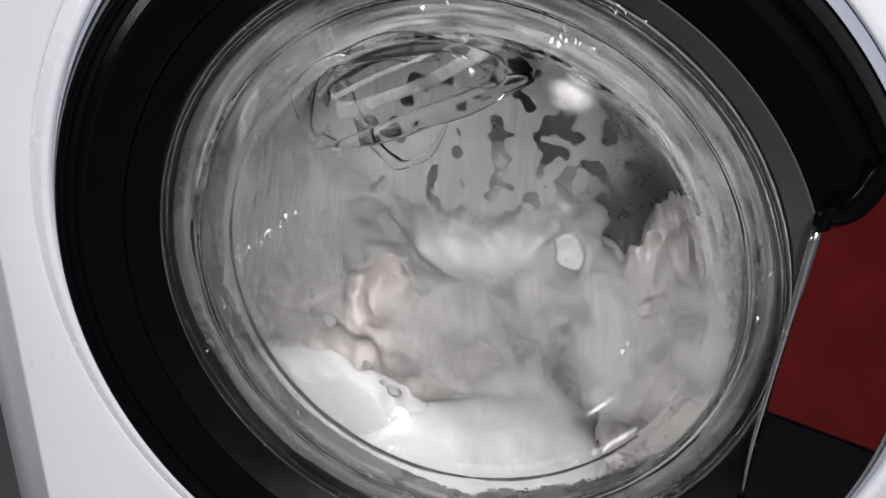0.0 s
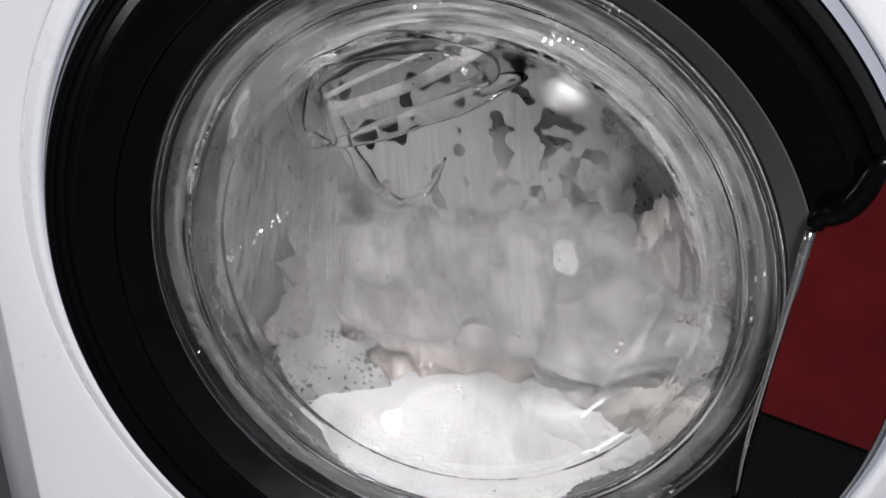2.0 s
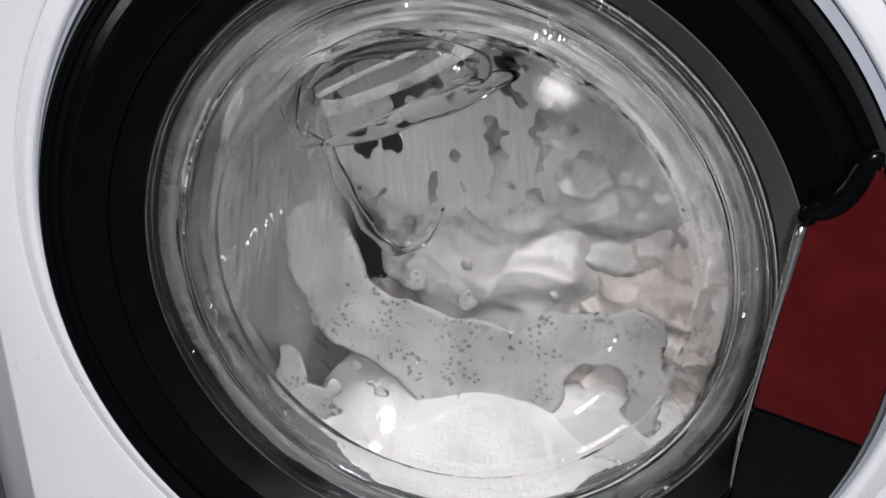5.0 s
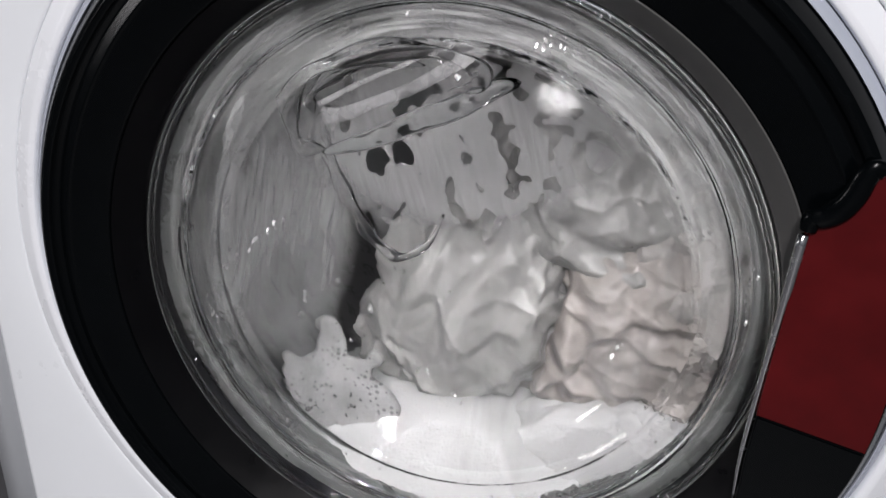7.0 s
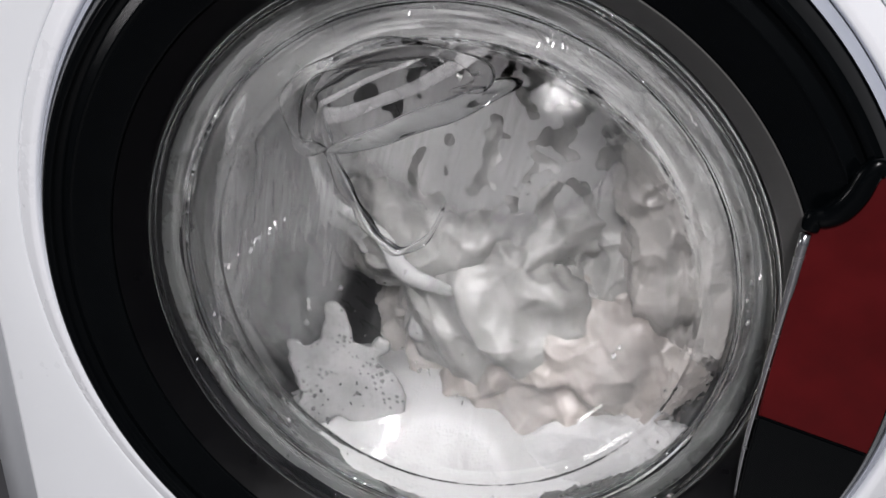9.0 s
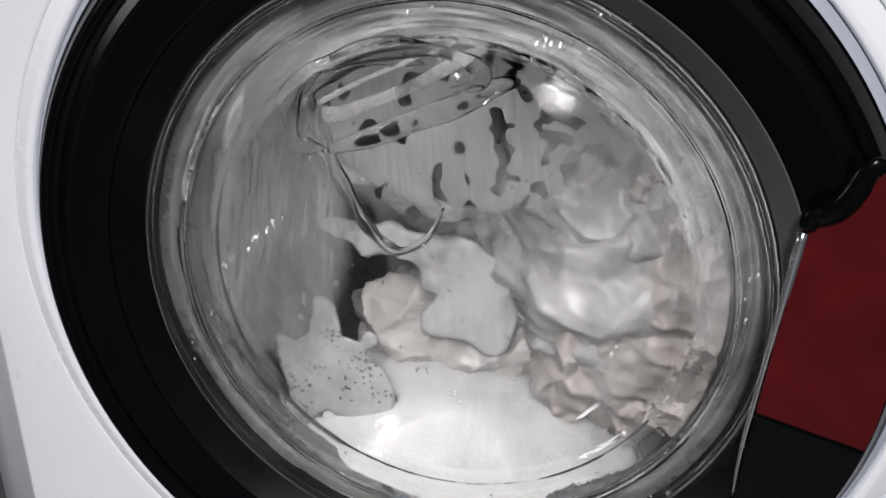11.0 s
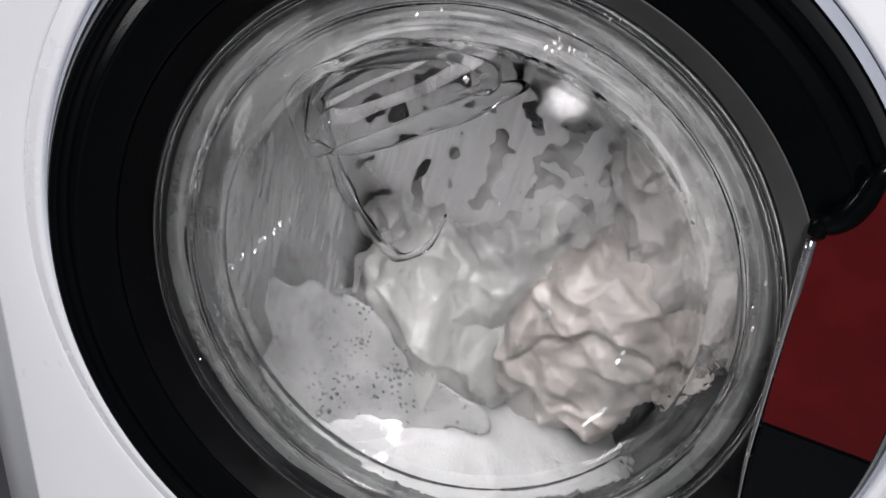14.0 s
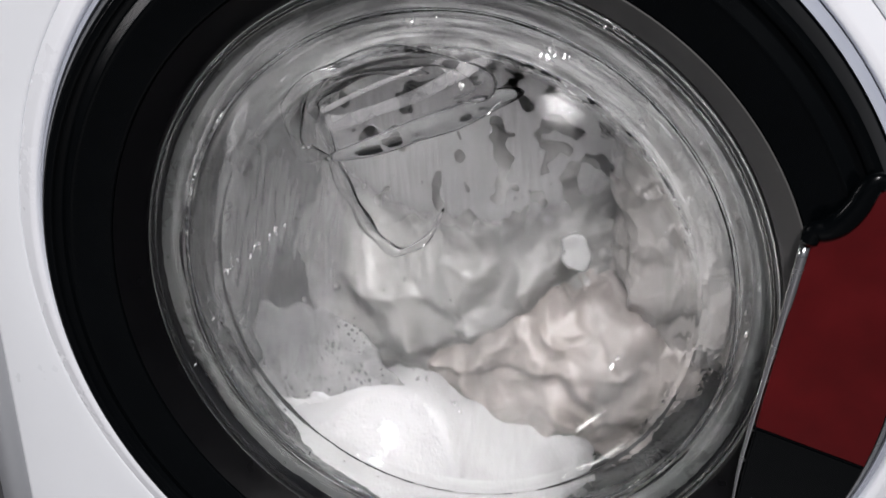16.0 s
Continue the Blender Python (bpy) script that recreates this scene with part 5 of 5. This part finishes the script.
    walk(mound, [
        (0.00, pose(-0.0450, 0.1300, 0.2250, 0, -6, 0)), (0.50, pose(-0.0407, 0.1300, 0.2620, 0, 0, 0)), (1.00, pose(-0.0308, 0.1300, 0.2642, 0, 0, 0)),
        (1.50, pose(-0.0249, 0.1300, 0.2640, 0, 0, 0)), (2.00, pose(-0.0240, 0.1300, 0.2633, 0, 0, 0)), (2.50, pose(-0.0038, 0.1300, 0.2697, 0, 4, 0)),
        (2.75, pose(-0.0113, 0.1300, 0.2527, 0, 2, 0)), (3.00, pose(-0.0191, 0.1300, 0.2402, 0, 0, 0)), (3.50, pose(0.0015, 0.1300, 0.2509, 0, 2, 0)),
        (4.00, pose(-0.0093, 0.1300, 0.2445, 0, 0, 0)), (4.50, pose(-0.0165, 0.1300, 0.2288, 0, 0, 0)), (5.00, pose(0.0032, 0.1300, 0.2586, 0, 2, 0)),
        (6.00, pose(-0.0135, 0.1300, 0.2434, 0, 0, 0)), (7.00, pose(-0.0225, 0.1300, 0.2439, 0, 0, 0)), (7.50, pose(-0.0351, 0.1300, 0.2426, 0, -3, 0)),
        (8.00, pose(0.0015, 0.1300, 0.2638, 0, 3, 0)), (8.50, pose(-0.0107, 0.1300, 0.2366, 0, 0, 0)), (9.00, pose(-0.0276, 0.1300, 0.2441, 0, 0, 0)),
        (10.00, pose(-0.0188, 0.1300, 0.2404, 0, 0, 0)), (11.00, pose(-0.0220, 0.1300, 0.2490, 0, 0, 0)), (11.50, pose(-0.0256, 0.1300, 0.2528, 0, 0, 0)),
        (12.00, pose(-0.0185, 0.1300, 0.2437, 0, 0, 0)), (12.50, pose(-0.0055, 0.1300, 0.2640, 0, 0, 0)), (13.00, pose(-0.0174, 0.1300, 0.2338, 0, 0, 0)),
        (13.50, pose(-0.0354, 0.1300, 0.2294, 0, 0, 0)), (14.00, pose(-0.0331, 0.1300, 0.2321, 0, 0, 0)), (14.50, pose(-0.0324, 0.1300, 0.2356, 0, 0, 0)),
        (15.00, pose(-0.0578, 0.1300, 0.2365, 0, 0, 0)), (15.50, pose(-0.0479, 0.1300, 0.2382, 0, 0, 0)), (16.00, pose(-0.0533, 0.1300, 0.2630, 0, -5, 0))])
    walk(clump, [
        (0.00, pose(-0.0913, 0.1040, 0.3144, 0, 25, 0)), (0.25, pose(-0.0373, 0.1040, 0.2982, 0, 20, 0)), (0.50, pose(0.0373, 0.1040, 0.2996, 0, 5, 0)),
        (1.00, pose(0.0424, 0.1040, 0.3051, 0, 5, 0)), (1.50, pose(0.0407, 0.1040, 0.2993, 0, 5, 0)), (2.00, pose(0.0483, 0.1040, 0.3084, 0, 0, 0)),
        (2.25, pose(0.0756, 0.1040, 0.3271, 0, -15, 0)), (2.50, pose(0.1077, 0.1040, 0.3540, 0, -35, 0)), (2.75, pose(0.1065, 0.1040, 0.3322, 0, -30, 0)),
        (3.00, pose(0.1011, 0.1040, 0.3174, 0, -25, 0)), (3.50, pose(0.0856, 0.1040, 0.3109, 0, -10, 0)), (4.00, pose(0.0873, 0.1040, 0.3027, 0, -10, 0)),
        (4.50, pose(0.0912, 0.1040, 0.3036, 0, -10, 0)), (5.00, pose(0.0795, 0.1040, 0.3169, 0, -5, 0)), (6.00, pose(0.0863, 0.1040, 0.3075, 0, -10, 0)),
        (7.00, pose(0.0785, 0.1040, 0.3083, 0, -10, 0)), (7.50, pose(0.0783, 0.1040, 0.3051, 0, -10, 0)), (8.00, pose(0.0735, 0.1040, 0.3292, 0, 0, 0)),
        (8.50, pose(0.0787, 0.1040, 0.2955, 0, -10, 0)), (9.00, pose(0.0778, 0.1040, 0.3006, 0, -10, 0)), (10.00, pose(0.0572, 0.1040, 0.3007, 0, 0, 0)),
        (11.00, pose(-0.0538, 0.1040, 0.2898, 0, 15, 0)), (11.50, pose(-0.0570, 0.1040, 0.3025, 0, 15, 0)), (12.00, pose(-0.0843, 0.1040, 0.3188, 0, 30, 0)),
        (12.25, pose(-0.0904, 0.1040, 0.3424, 0, 45, 0)), (12.50, pose(-0.0903, 0.1040, 0.3327, 0, 40, 0)), (13.00, pose(-0.0768, 0.1040, 0.2927, 0, 20, 0)),
        (13.50, pose(-0.0788, 0.1040, 0.2868, 0, 15, 0)), (14.00, pose(-0.0646, 0.1040, 0.2913, 0, 10, 0)), (14.50, pose(-0.0485, 0.1040, 0.2928, 0, 10, 0)),
        (15.00, pose(-0.0646, 0.1040, 0.2909, 0, 5, 0)), (15.50, pose(-0.0632, 0.1040, 0.2958, 0, 10, 0)), (16.00, pose(-0.0918, 0.1040, 0.3077, 0, 10, 0))])
    walk(veil, [
        (0.00, pose(-0.0054, 0.0735, 0.5205, 0, 0, 0)), (0.50, pose(-0.0056, 0.0735, 0.5184, 0, 3, 0)), (1.00, pose(-0.0050, 0.0735, 0.5221, 0, 5, 0)),
        (1.50, pose(-0.0037, 0.0735, 0.5165, 0, 2, 0)), (2.00, pose(-0.0016, 0.0735, 0.5220, 0, -4, 0)), (2.50, pose(-0.0003, 0.0735, 0.5268, 0, -8, 0)),
        (3.00, pose(0.0003, 0.0735, 0.5284, 0, 4, 0)), (3.50, pose(0.0011, 0.0735, 0.5199, 0, 10, 0)), (4.00, pose(0.0013, 0.0735, 0.5261, 0, 16, 0)),
        (4.50, pose(0.0039, 0.0735, 0.5204, 0, 8, 0)), (5.00, pose(-0.0006, 0.0735, 0.5181, 0, -6, 0)), (6.00, pose(0.0021, 0.0735, 0.5233, 0, -12, 0)),
        (7.00, pose(0.0018, 0.0735, 0.5220, 0, -16, 0)), (7.50, pose(0.0016, 0.0735, 0.5276, 0, -10, 0)), (8.00, pose(-0.0000, 0.0735, 0.5255, 0, -2, 0)),
        (8.50, pose(0.0009, 0.0735, 0.5204, 0, 8, 0)), (9.00, pose(0.0007, 0.0735, 0.5285, 0, 15, 0)), (10.00, pose(0.0013, 0.0735, 0.5236, 0, 6, 0)),
        (11.00, pose(0.0018, 0.0735, 0.5264, 0, -5, 0)), (11.50, pose(0.0021, 0.0735, 0.5231, 0, -12, 0)), (12.00, pose(0.0010, 0.0735, 0.5264, 0, -18, 0)),
        (12.50, pose(0.0016, 0.0735, 0.5202, 0, -10, 0)), (13.00, pose(0.0008, 0.0735, 0.5263, 0, 0, 0)), (13.50, pose(0.0003, 0.0735, 0.5240, 0, 9, 0)),
        (14.00, pose(0.0004, 0.0735, 0.5223, 0, 16, 0)), (14.50, pose(0.0006, 0.0735, 0.5261, 0, 22, 0)), (15.00, pose(0.0008, 0.0735, 0.5237, 0, 14, 0)),
        (15.50, pose(0.0011, 0.0735, 0.5247, 0, 4, 0)), (16.00, pose(0.0001, 0.0735, 0.5271, 0, -5, 0))])
    walk(flecks, [
        (0.00, pose(-0.0176, 0.0856, 0.4281, 0, 0, 0)), (2.00, pose(-0.0151, 0.0856, 0.4283, 0, 0, 0)), (2.50, pose(-0.0151, 0.0856, 0.4279, 0, 2, 0)),
        (3.00, pose(-0.0153, 0.0856, 0.4284, 0, -2, 0)), (3.50, pose(-0.0153, 0.0856, 0.4285, 0, 0, 0)), (5.00, pose(-0.0148, 0.0856, 0.4261, 0, 2, 0)),
        (7.50, pose(-0.0137, 0.0856, 0.4290, 0, 0, 0)), (9.00, pose(-0.0145, 0.0856, 0.4292, 0, -3, 0)), (11.50, pose(-0.0150, 0.0856, 0.4289, 0, 0, 0)),
        (13.00, pose(-0.0151, 0.0856, 0.4282, 0, 2, 0)), (14.00, pose(-0.0158, 0.0856, 0.4274, 0, 0, 0)), (15.50, pose(-0.0136, 0.0856, 0.4287, 0, -2, 0)),
        (16.00, pose(-0.0147, 0.0856, 0.4301, 0, 0, 0))])
    walk(side_film, [
        (0.00, pose(-0.1171, 0.0740, 0.4469, 0, 10, 0)), (2.00, pose(-0.1155, 0.0740, 0.4488, 0, 10, 0)), (2.50, pose(-0.1156, 0.0740, 0.4487, 0, 12, 0)),
        (5.00, pose(-0.1155, 0.0740, 0.4469, 0, 8, 0)), (7.50, pose(-0.1148, 0.0740, 0.4502, 0, 12, 0)), (9.00, pose(-0.1155, 0.0740, 0.4515, 0, 10, 0)),
        (11.50, pose(-0.1156, 0.0740, 0.4507, 0, 8, 0)), (14.00, pose(-0.1152, 0.0740, 0.4485, 0, 12, 0)), (15.50, pose(-0.1141, 0.0740, 0.4493, 0, 10, 0)),
        (16.00, pose(-0.1145, 0.0740, 0.4501, 0, 10, 0))])
    walk(cloud, [
        (0.00, pose(0.0518, 0.0745, 0.3955, 0, -8, 0)), (0.15, pose(0.0385, 0.0745, 0.4014, 0, -6, 0)), (0.30, pose(0.0119, 0.0745, 0.4128, 0, -4, 0)),
        (0.50, pose(0.0017, 0.0745, 0.4264, 0, -4, 0)), (1.00, pose(0.0036, 0.0745, 0.4254, 0, -4, 0)), (1.50, pose(0.0018, 0.0745, 0.4259, 0, -4, 0)),
        (2.00, pose(0.0058, 0.0745, 0.4256, 0, -6, 0)), (2.25, pose(0.0324, 0.0745, 0.4083, 0, -14, 0)), (2.50, pose(0.0648, 0.0745, 0.2760, 0, -24, 0)),
        (2.75, pose(0.0641, 0.0745, 0.1934, 0, -20, 0)), (3.00, pose(0.0483, 0.0745, 0.1703, 0, 0, 0)), (16.00, pose(0.0507, 0.0745, 0.1855, 0, 0, 0))])
    walk(patch, [
        (0.00, pose(-0.0554, 0.0832, 0.2307, 0, 0, 0)), (0.25, pose(-0.0847, 0.0832, 0.2949, 0, 0, 0)), (0.50, pose(-0.1046, 0.0832, 0.3565, 0, 0, 0)),
        (1.00, pose(-0.1043, 0.0832, 0.3573, 0, 0, 0)), (1.50, pose(-0.1008, 0.0832, 0.3545, 0, 0, 0)), (2.00, pose(-0.1000, 0.0832, 0.3517, 0, 0, 0)),
        (2.50, pose(-0.1008, 0.0832, 0.3328, 0, 0, 0)), (3.00, pose(-0.0999, 0.0832, 0.3314, 0, 0, 0)), (3.50, pose(-0.0644, 0.0832, 0.3524, 0, 0, 0)),
        (4.00, pose(-0.0784, 0.0832, 0.3423, 0, 0, 0)), (4.50, pose(-0.0970, 0.0832, 0.3345, 0, 0, 0)), (5.00, pose(-0.1219, 0.0832, 0.3145, 0, 0, 0)),
        (6.00, pose(-0.0980, 0.0832, 0.3375, 0, 0, 0)), (7.00, pose(-0.0946, 0.0832, 0.3443, 0, 0, 0)), (7.50, pose(-0.0946, 0.0832, 0.3495, 0, 0, 0)),
        (8.00, pose(-0.0947, 0.0832, 0.3534, 0, 0, 0)), (8.50, pose(-0.0870, 0.0832, 0.3579, 0, 0, 0)), (9.00, pose(-0.0914, 0.0832, 0.3539, 0, 0, 0)),
        (10.00, pose(-0.0949, 0.0832, 0.3447, 0, 0, 0)), (11.00, pose(-0.0972, 0.0832, 0.3564, 0, 0, 0)), (11.50, pose(-0.0969, 0.0832, 0.3563, 0, 0, 0)),
        (12.00, pose(-0.0917, 0.0832, 0.3307, 0, 0, 0)), (12.50, pose(-0.0934, 0.0832, 0.2755, 0, 0, 0)), (13.00, pose(-0.0941, 0.0832, 0.2679, 0, 0, 0)),
        (14.00, pose(-0.0975, 0.0832, 0.2680, 0, 0, 0)), (15.00, pose(-0.0893, 0.0832, 0.2738, 0, 0, 0)), (16.00, pose(-0.0975, 0.0832, 0.3537, 0, 0, 0))])
    walk(wide_patch, [
        (0.00, pose(-0.0160, 0.0826, 0.1295, 0, 0, 0)), (4.00, pose(-0.0113, 0.0826, 0.1281, 0, 0, 0)), (4.50, pose(-0.0015, 0.0826, 0.2544, 0, 0, 0)),
        (4.65, pose(0.0019, 0.0826, 0.3619, 0, 0, 0)), (4.75, pose(0.0067, 0.0826, 0.3977, 0, 0, 0)), (5.00, pose(0.0073, 0.0826, 0.3967, 0, 0, 0)),
        (5.20, pose(0.0073, 0.0826, 0.3933, 0, 0, 0)), (5.50, pose(0.0066, 0.0826, 0.3766, 0, 0, 0)), (6.00, pose(0.0048, 0.0826, 0.3125, 0, 0, 0)),
        (7.00, pose(-0.0028, 0.0826, 0.1384, 0, 0, 0)), (16.00, pose(-0.0241, 0.0826, 0.1429, 0, 0, 0))])
    walk(left_patch, [
        (0.00, pose(-0.1002, 0.0838, 0.1330, 0, 0, 0)), (11.50, pose(-0.0932, 0.0838, 0.1417, 0, 0, 0)), (11.90, pose(-0.0876, 0.0838, 0.2608, 0, 0, 0)),
        (12.10, pose(-0.0788, 0.0838, 0.3648, 0, 0, 0)), (12.25, pose(-0.0774, 0.0838, 0.3881, 0, 0, 0)), (12.50, pose(-0.0808, 0.0838, 0.3827, 0, 0, 0)),
        (13.00, pose(-0.0748, 0.0838, 0.3651, 0, 0, 0)), (13.50, pose(-0.0770, 0.0838, 0.3597, 0, 0, 0)), (14.00, pose(-0.0824, 0.0838, 0.3544, 0, 0, 0)),
        (14.50, pose(-0.0709, 0.0838, 0.3548, 0, 0, 0)), (15.00, pose(-0.0712, 0.0838, 0.3538, 0, 0, 0)), (15.50, pose(-0.0776, 0.0838, 0.3533, 0, 0, 0)),
        (16.00, pose(-0.0869, 0.0838, 0.3427, 0, 0, 0))])
    walk(small_patch, [
        (0.00, pose(0.0514, 0.0752, 0.4521, 0, 0, 0)), (0.50, pose(0.0502, 0.0752, 0.4532, 0, 0, 0)), (1.00, pose(0.0505, 0.0752, 0.4530, 0, 0, 0)),
        (1.50, pose(0.0519, 0.0752, 0.4512, 0, 0, 0)), (2.00, pose(0.0527, 0.0752, 0.4487, 0, 0, 0)), (3.00, pose(0.0511, 0.0752, 0.4466, 0, 0, 0)),
        (3.50, pose(0.0518, 0.0752, 0.4463, 0, 0, 0)), (4.00, pose(0.0569, 0.0752, 0.3779, 0, 0, 0)), (4.50, pose(0.0612, 0.0752, 0.2722, 0, 0, 0)),
        (7.50, pose(0.0624, 0.0752, 0.2806, 0, 0, 0)), (14.00, pose(0.0636, 0.0752, 0.2850, 0, 0, 0)), (14.50, pose(0.0613, 0.0752, 0.3979, 0, 0, 0)),
        (15.00, pose(0.0603, 0.0752, 0.4683, 0, 0, 0)), (15.50, pose(0.0605, 0.0752, 0.4706, 0, 0, 0)), (16.00, pose(0.0603, 0.0752, 0.4618, 0, 0, 0))])
    walk(tongue, [
        (0.00, pose(-0.0546, 0.1180, 0.4350, 0, 20, 0)), (0.50, pose(-0.0297, 0.1180, 0.4008, 0, 5, 0)), (1.00, pose(-0.0275, 0.1180, 0.4036, 0, 5, 0)),
        (1.50, pose(-0.0260, 0.1180, 0.4046, 0, 5, 0)), (2.00, pose(-0.0215, 0.1180, 0.4042, 0, 5, 0)), (2.50, pose(0.0075, 0.1180, 0.3825, 0, -40, 0)),
        (3.00, pose(-0.0055, 0.1180, 0.3787, 0, -70, 0)), (3.25, pose(-0.0168, 0.0800, 0.3929, 0, -30, 0)), (3.50, pose(-0.0195, 0.0800, 0.3957, 0, 0, 0)),
        (3.75, pose(-0.0357, 0.0800, 0.4090, 0, -20, 0)), (4.00, pose(-0.0481, 0.0800, 0.4300, 0, -40, 0)), (4.25, pose(-0.0008, 0.0800, 0.4417, 0, -60, 0)),
        (4.50, pose(0.0048, 0.1180, 0.3854, 0, -75, 0)), (5.00, pose(0.0115, 0.1180, 0.3639, 0, -40, 0)), (6.00, pose(0.0120, 0.1180, 0.3762, 0, 0, 0)),
        (7.00, pose(0.0039, 0.1180, 0.3772, 0, -10, 0)), (7.50, pose(0.0036, 0.1180, 0.3783, 0, -10, 0)), (8.00, pose(-0.0057, 0.1180, 0.4179, 0, -50, 0)),
        (8.50, pose(-0.0123, 0.1180, 0.3812, 0, -60, 0)), (9.00, pose(-0.0345, 0.1180, 0.4029, 0, 20, 0)), (9.50, pose(0.0032, 0.1180, 0.3777, 0, 20, 0)),
        (10.50, pose(-0.0179, 0.1180, 0.3988, 0, 0, 0)), (11.50, pose(-0.0492, 0.1180, 0.4096, 0, 20, 0)), (12.00, pose(-0.0704, 0.1180, 0.4041, 0, 15, 0)),
        (12.50, pose(-0.0474, 0.1180, 0.4047, 0, 20, 0)), (13.00, pose(0.0151, 0.1180, 0.3769, 0, 10, 0)), (13.50, pose(-0.0246, 0.1180, 0.3967, 0, -60, 0)),
        (14.00, pose(-0.0299, 0.1180, 0.3818, 0, -10, 0)), (14.50, pose(-0.0295, 0.1180, 0.3683, 0, -10, 0)), (15.00, pose(-0.0446, 0.1180, 0.3711, 0, 0, 0)),
        (15.50, pose(-0.0288, 0.1180, 0.3575, 0, -10, 0)), (16.00, pose(-0.0127, 0.1180, 0.4378, 0, -10, 0))])
    walk(strand, [
        (0.00, pose(-0.0667, 0.1350, 0.4608, 0, 30, 0)), (0.50, pose(0.0054, 0.1350, 0.4283, 0, 10, 0)), (1.00, pose(0.0075, 0.1350, 0.4289, 0, 10, 0)),
        (2.00, pose(0.0169, 0.1350, 0.4279, 0, 10, 0)), (2.50, pose(0.0699, 0.1350, 0.4581, 0, -20, 0)), (3.00, pose(0.0310, 0.1350, 0.4662, 0, -30, 0)),
        (3.50, pose(0.0739, 0.1350, 0.4611, 0, -10, 0)), (4.00, pose(0.0238, 0.0850, 0.4835, 0, -10, 0)), (4.25, pose(0.0078, 0.0850, 0.4850, 0, -5, 0)),
        (4.50, pose(0.0255, 0.1350, 0.4337, 0, -50, 0)), (5.00, pose(0.0735, 0.1350, 0.4659, 0, -40, 0)), (6.00, pose(0.0127, 0.1350, 0.4547, 0, 0, 0)),
        (7.00, pose(-0.0051, 0.1350, 0.4363, 0, -20, 0)), (7.50, pose(0.0018, 0.1350, 0.4304, 0, -20, 0)), (8.00, pose(0.0107, 0.1350, 0.4647, 0, -70, 0)),
        (8.50, pose(0.0120, 0.1350, 0.4305, 0, -50, 0)), (9.00, pose(-0.0589, 0.0850, 0.4491, 0, 35, 0)), (9.25, pose(-0.0655, 0.0850, 0.4519, 0, 20, 0)),
        (10.00, pose(-0.0378, 0.1350, 0.4407, 0, 20, 0)), (11.00, pose(-0.0586, 0.1350, 0.4573, 0, 10, 0)), (11.50, pose(-0.0856, 0.1050, 0.4367, 0, 30, 0)),
        (11.75, pose(-0.0054, 0.1350, 0.4614, 0, 20, 0)), (12.00, pose(-0.0308, 0.1350, 0.4242, 0, 35, 0)), (12.25, pose(0.0242, 0.1350, 0.3905, 0, 30, 0)),
        (12.50, pose(-0.0519, 0.1350, 0.4276, 0, 30, 0)), (13.00, pose(-0.0843, 0.1350, 0.3771, 0, 10, 0)), (13.50, pose(0.0104, 0.1350, 0.4240, 0, -60, 0)),
        (14.00, pose(-0.0198, 0.1350, 0.3986, 0, 0, 0)), (14.50, pose(0.0306, 0.1350, 0.4157, 0, -20, 0)), (15.00, pose(0.0304, 0.1350, 0.4165, 0, -40, 0)),
        (15.50, pose(0.0095, 0.1350, 0.4335, 0, -30, 0)), (16.00, pose(-0.0456, 0.1350, 0.4755, 0, -85, 0))])
    walk(water_sheet, [
        (0.00, pose(-0.0587, 0.0600, 0.5343, 0, 0, 0)), (0.50, pose(-0.0588, 0.0600, 0.5337, 0, 0, 0)), (1.00, pose(-0.0581, 0.0600, 0.5329, 0, 0, 0)),
        (1.50, pose(-0.0569, 0.0600, 0.5288, 0, 0, 0)), (2.00, pose(-0.0567, 0.0600, 0.5123, 0, 0, 0)), (2.25, pose(-0.0543, 0.0600, 0.4941, 0, 0, 0)),
        (2.50, pose(-0.0547, 0.0600, 0.4834, 0, 0, 0)), (3.00, pose(-0.0541, 0.0600, 0.4872, 0, 0, 0)), (3.50, pose(-0.0574, 0.0600, 0.4865, 0, 0, 0)),
        (4.00, pose(-0.0558, 0.0600, 0.4850, 0, 0, 0)), (4.50, pose(-0.0527, 0.0600, 0.4855, 0, 0, 0)), (5.00, pose(-0.0540, 0.0600, 0.4829, 0, 0, 0)),
        (6.00, pose(-0.0544, 0.0600, 0.4832, 0, 0, 0)), (7.00, pose(-0.0548, 0.0600, 0.4835, 0, 0, 0)), (7.50, pose(-0.0550, 0.0600, 0.4844, 0, 0, 0)),
        (8.00, pose(-0.0564, 0.0600, 0.4854, 0, 0, 0)), (8.50, pose(-0.0557, 0.0600, 0.4850, 0, 0, 0)), (9.00, pose(-0.0557, 0.0600, 0.4871, 0, 0, 0)),
        (10.00, pose(-0.0552, 0.0600, 0.4852, 0, 0, 0)), (11.00, pose(-0.0546, 0.0600, 0.4866, 0, 0, 0)), (12.00, pose(-0.0552, 0.0600, 0.4866, 0, 0, 0)),
        (13.00, pose(-0.0553, 0.0600, 0.4844, 0, 0, 0)), (14.00, pose(-0.0572, 0.0600, 0.4847, 0, 0, 0)), (14.50, pose(-0.0572, 0.0600, 0.4836, 0, 0, 0)),
        (15.00, pose(-0.0569, 0.0600, 0.4838, 0, 0, 0)), (15.50, pose(-0.0566, 0.0600, 0.4839, 0, 0, 0)), (16.00, pose(-0.0558, 0.0600, 0.4914, 0, 0, 0))])


motions()
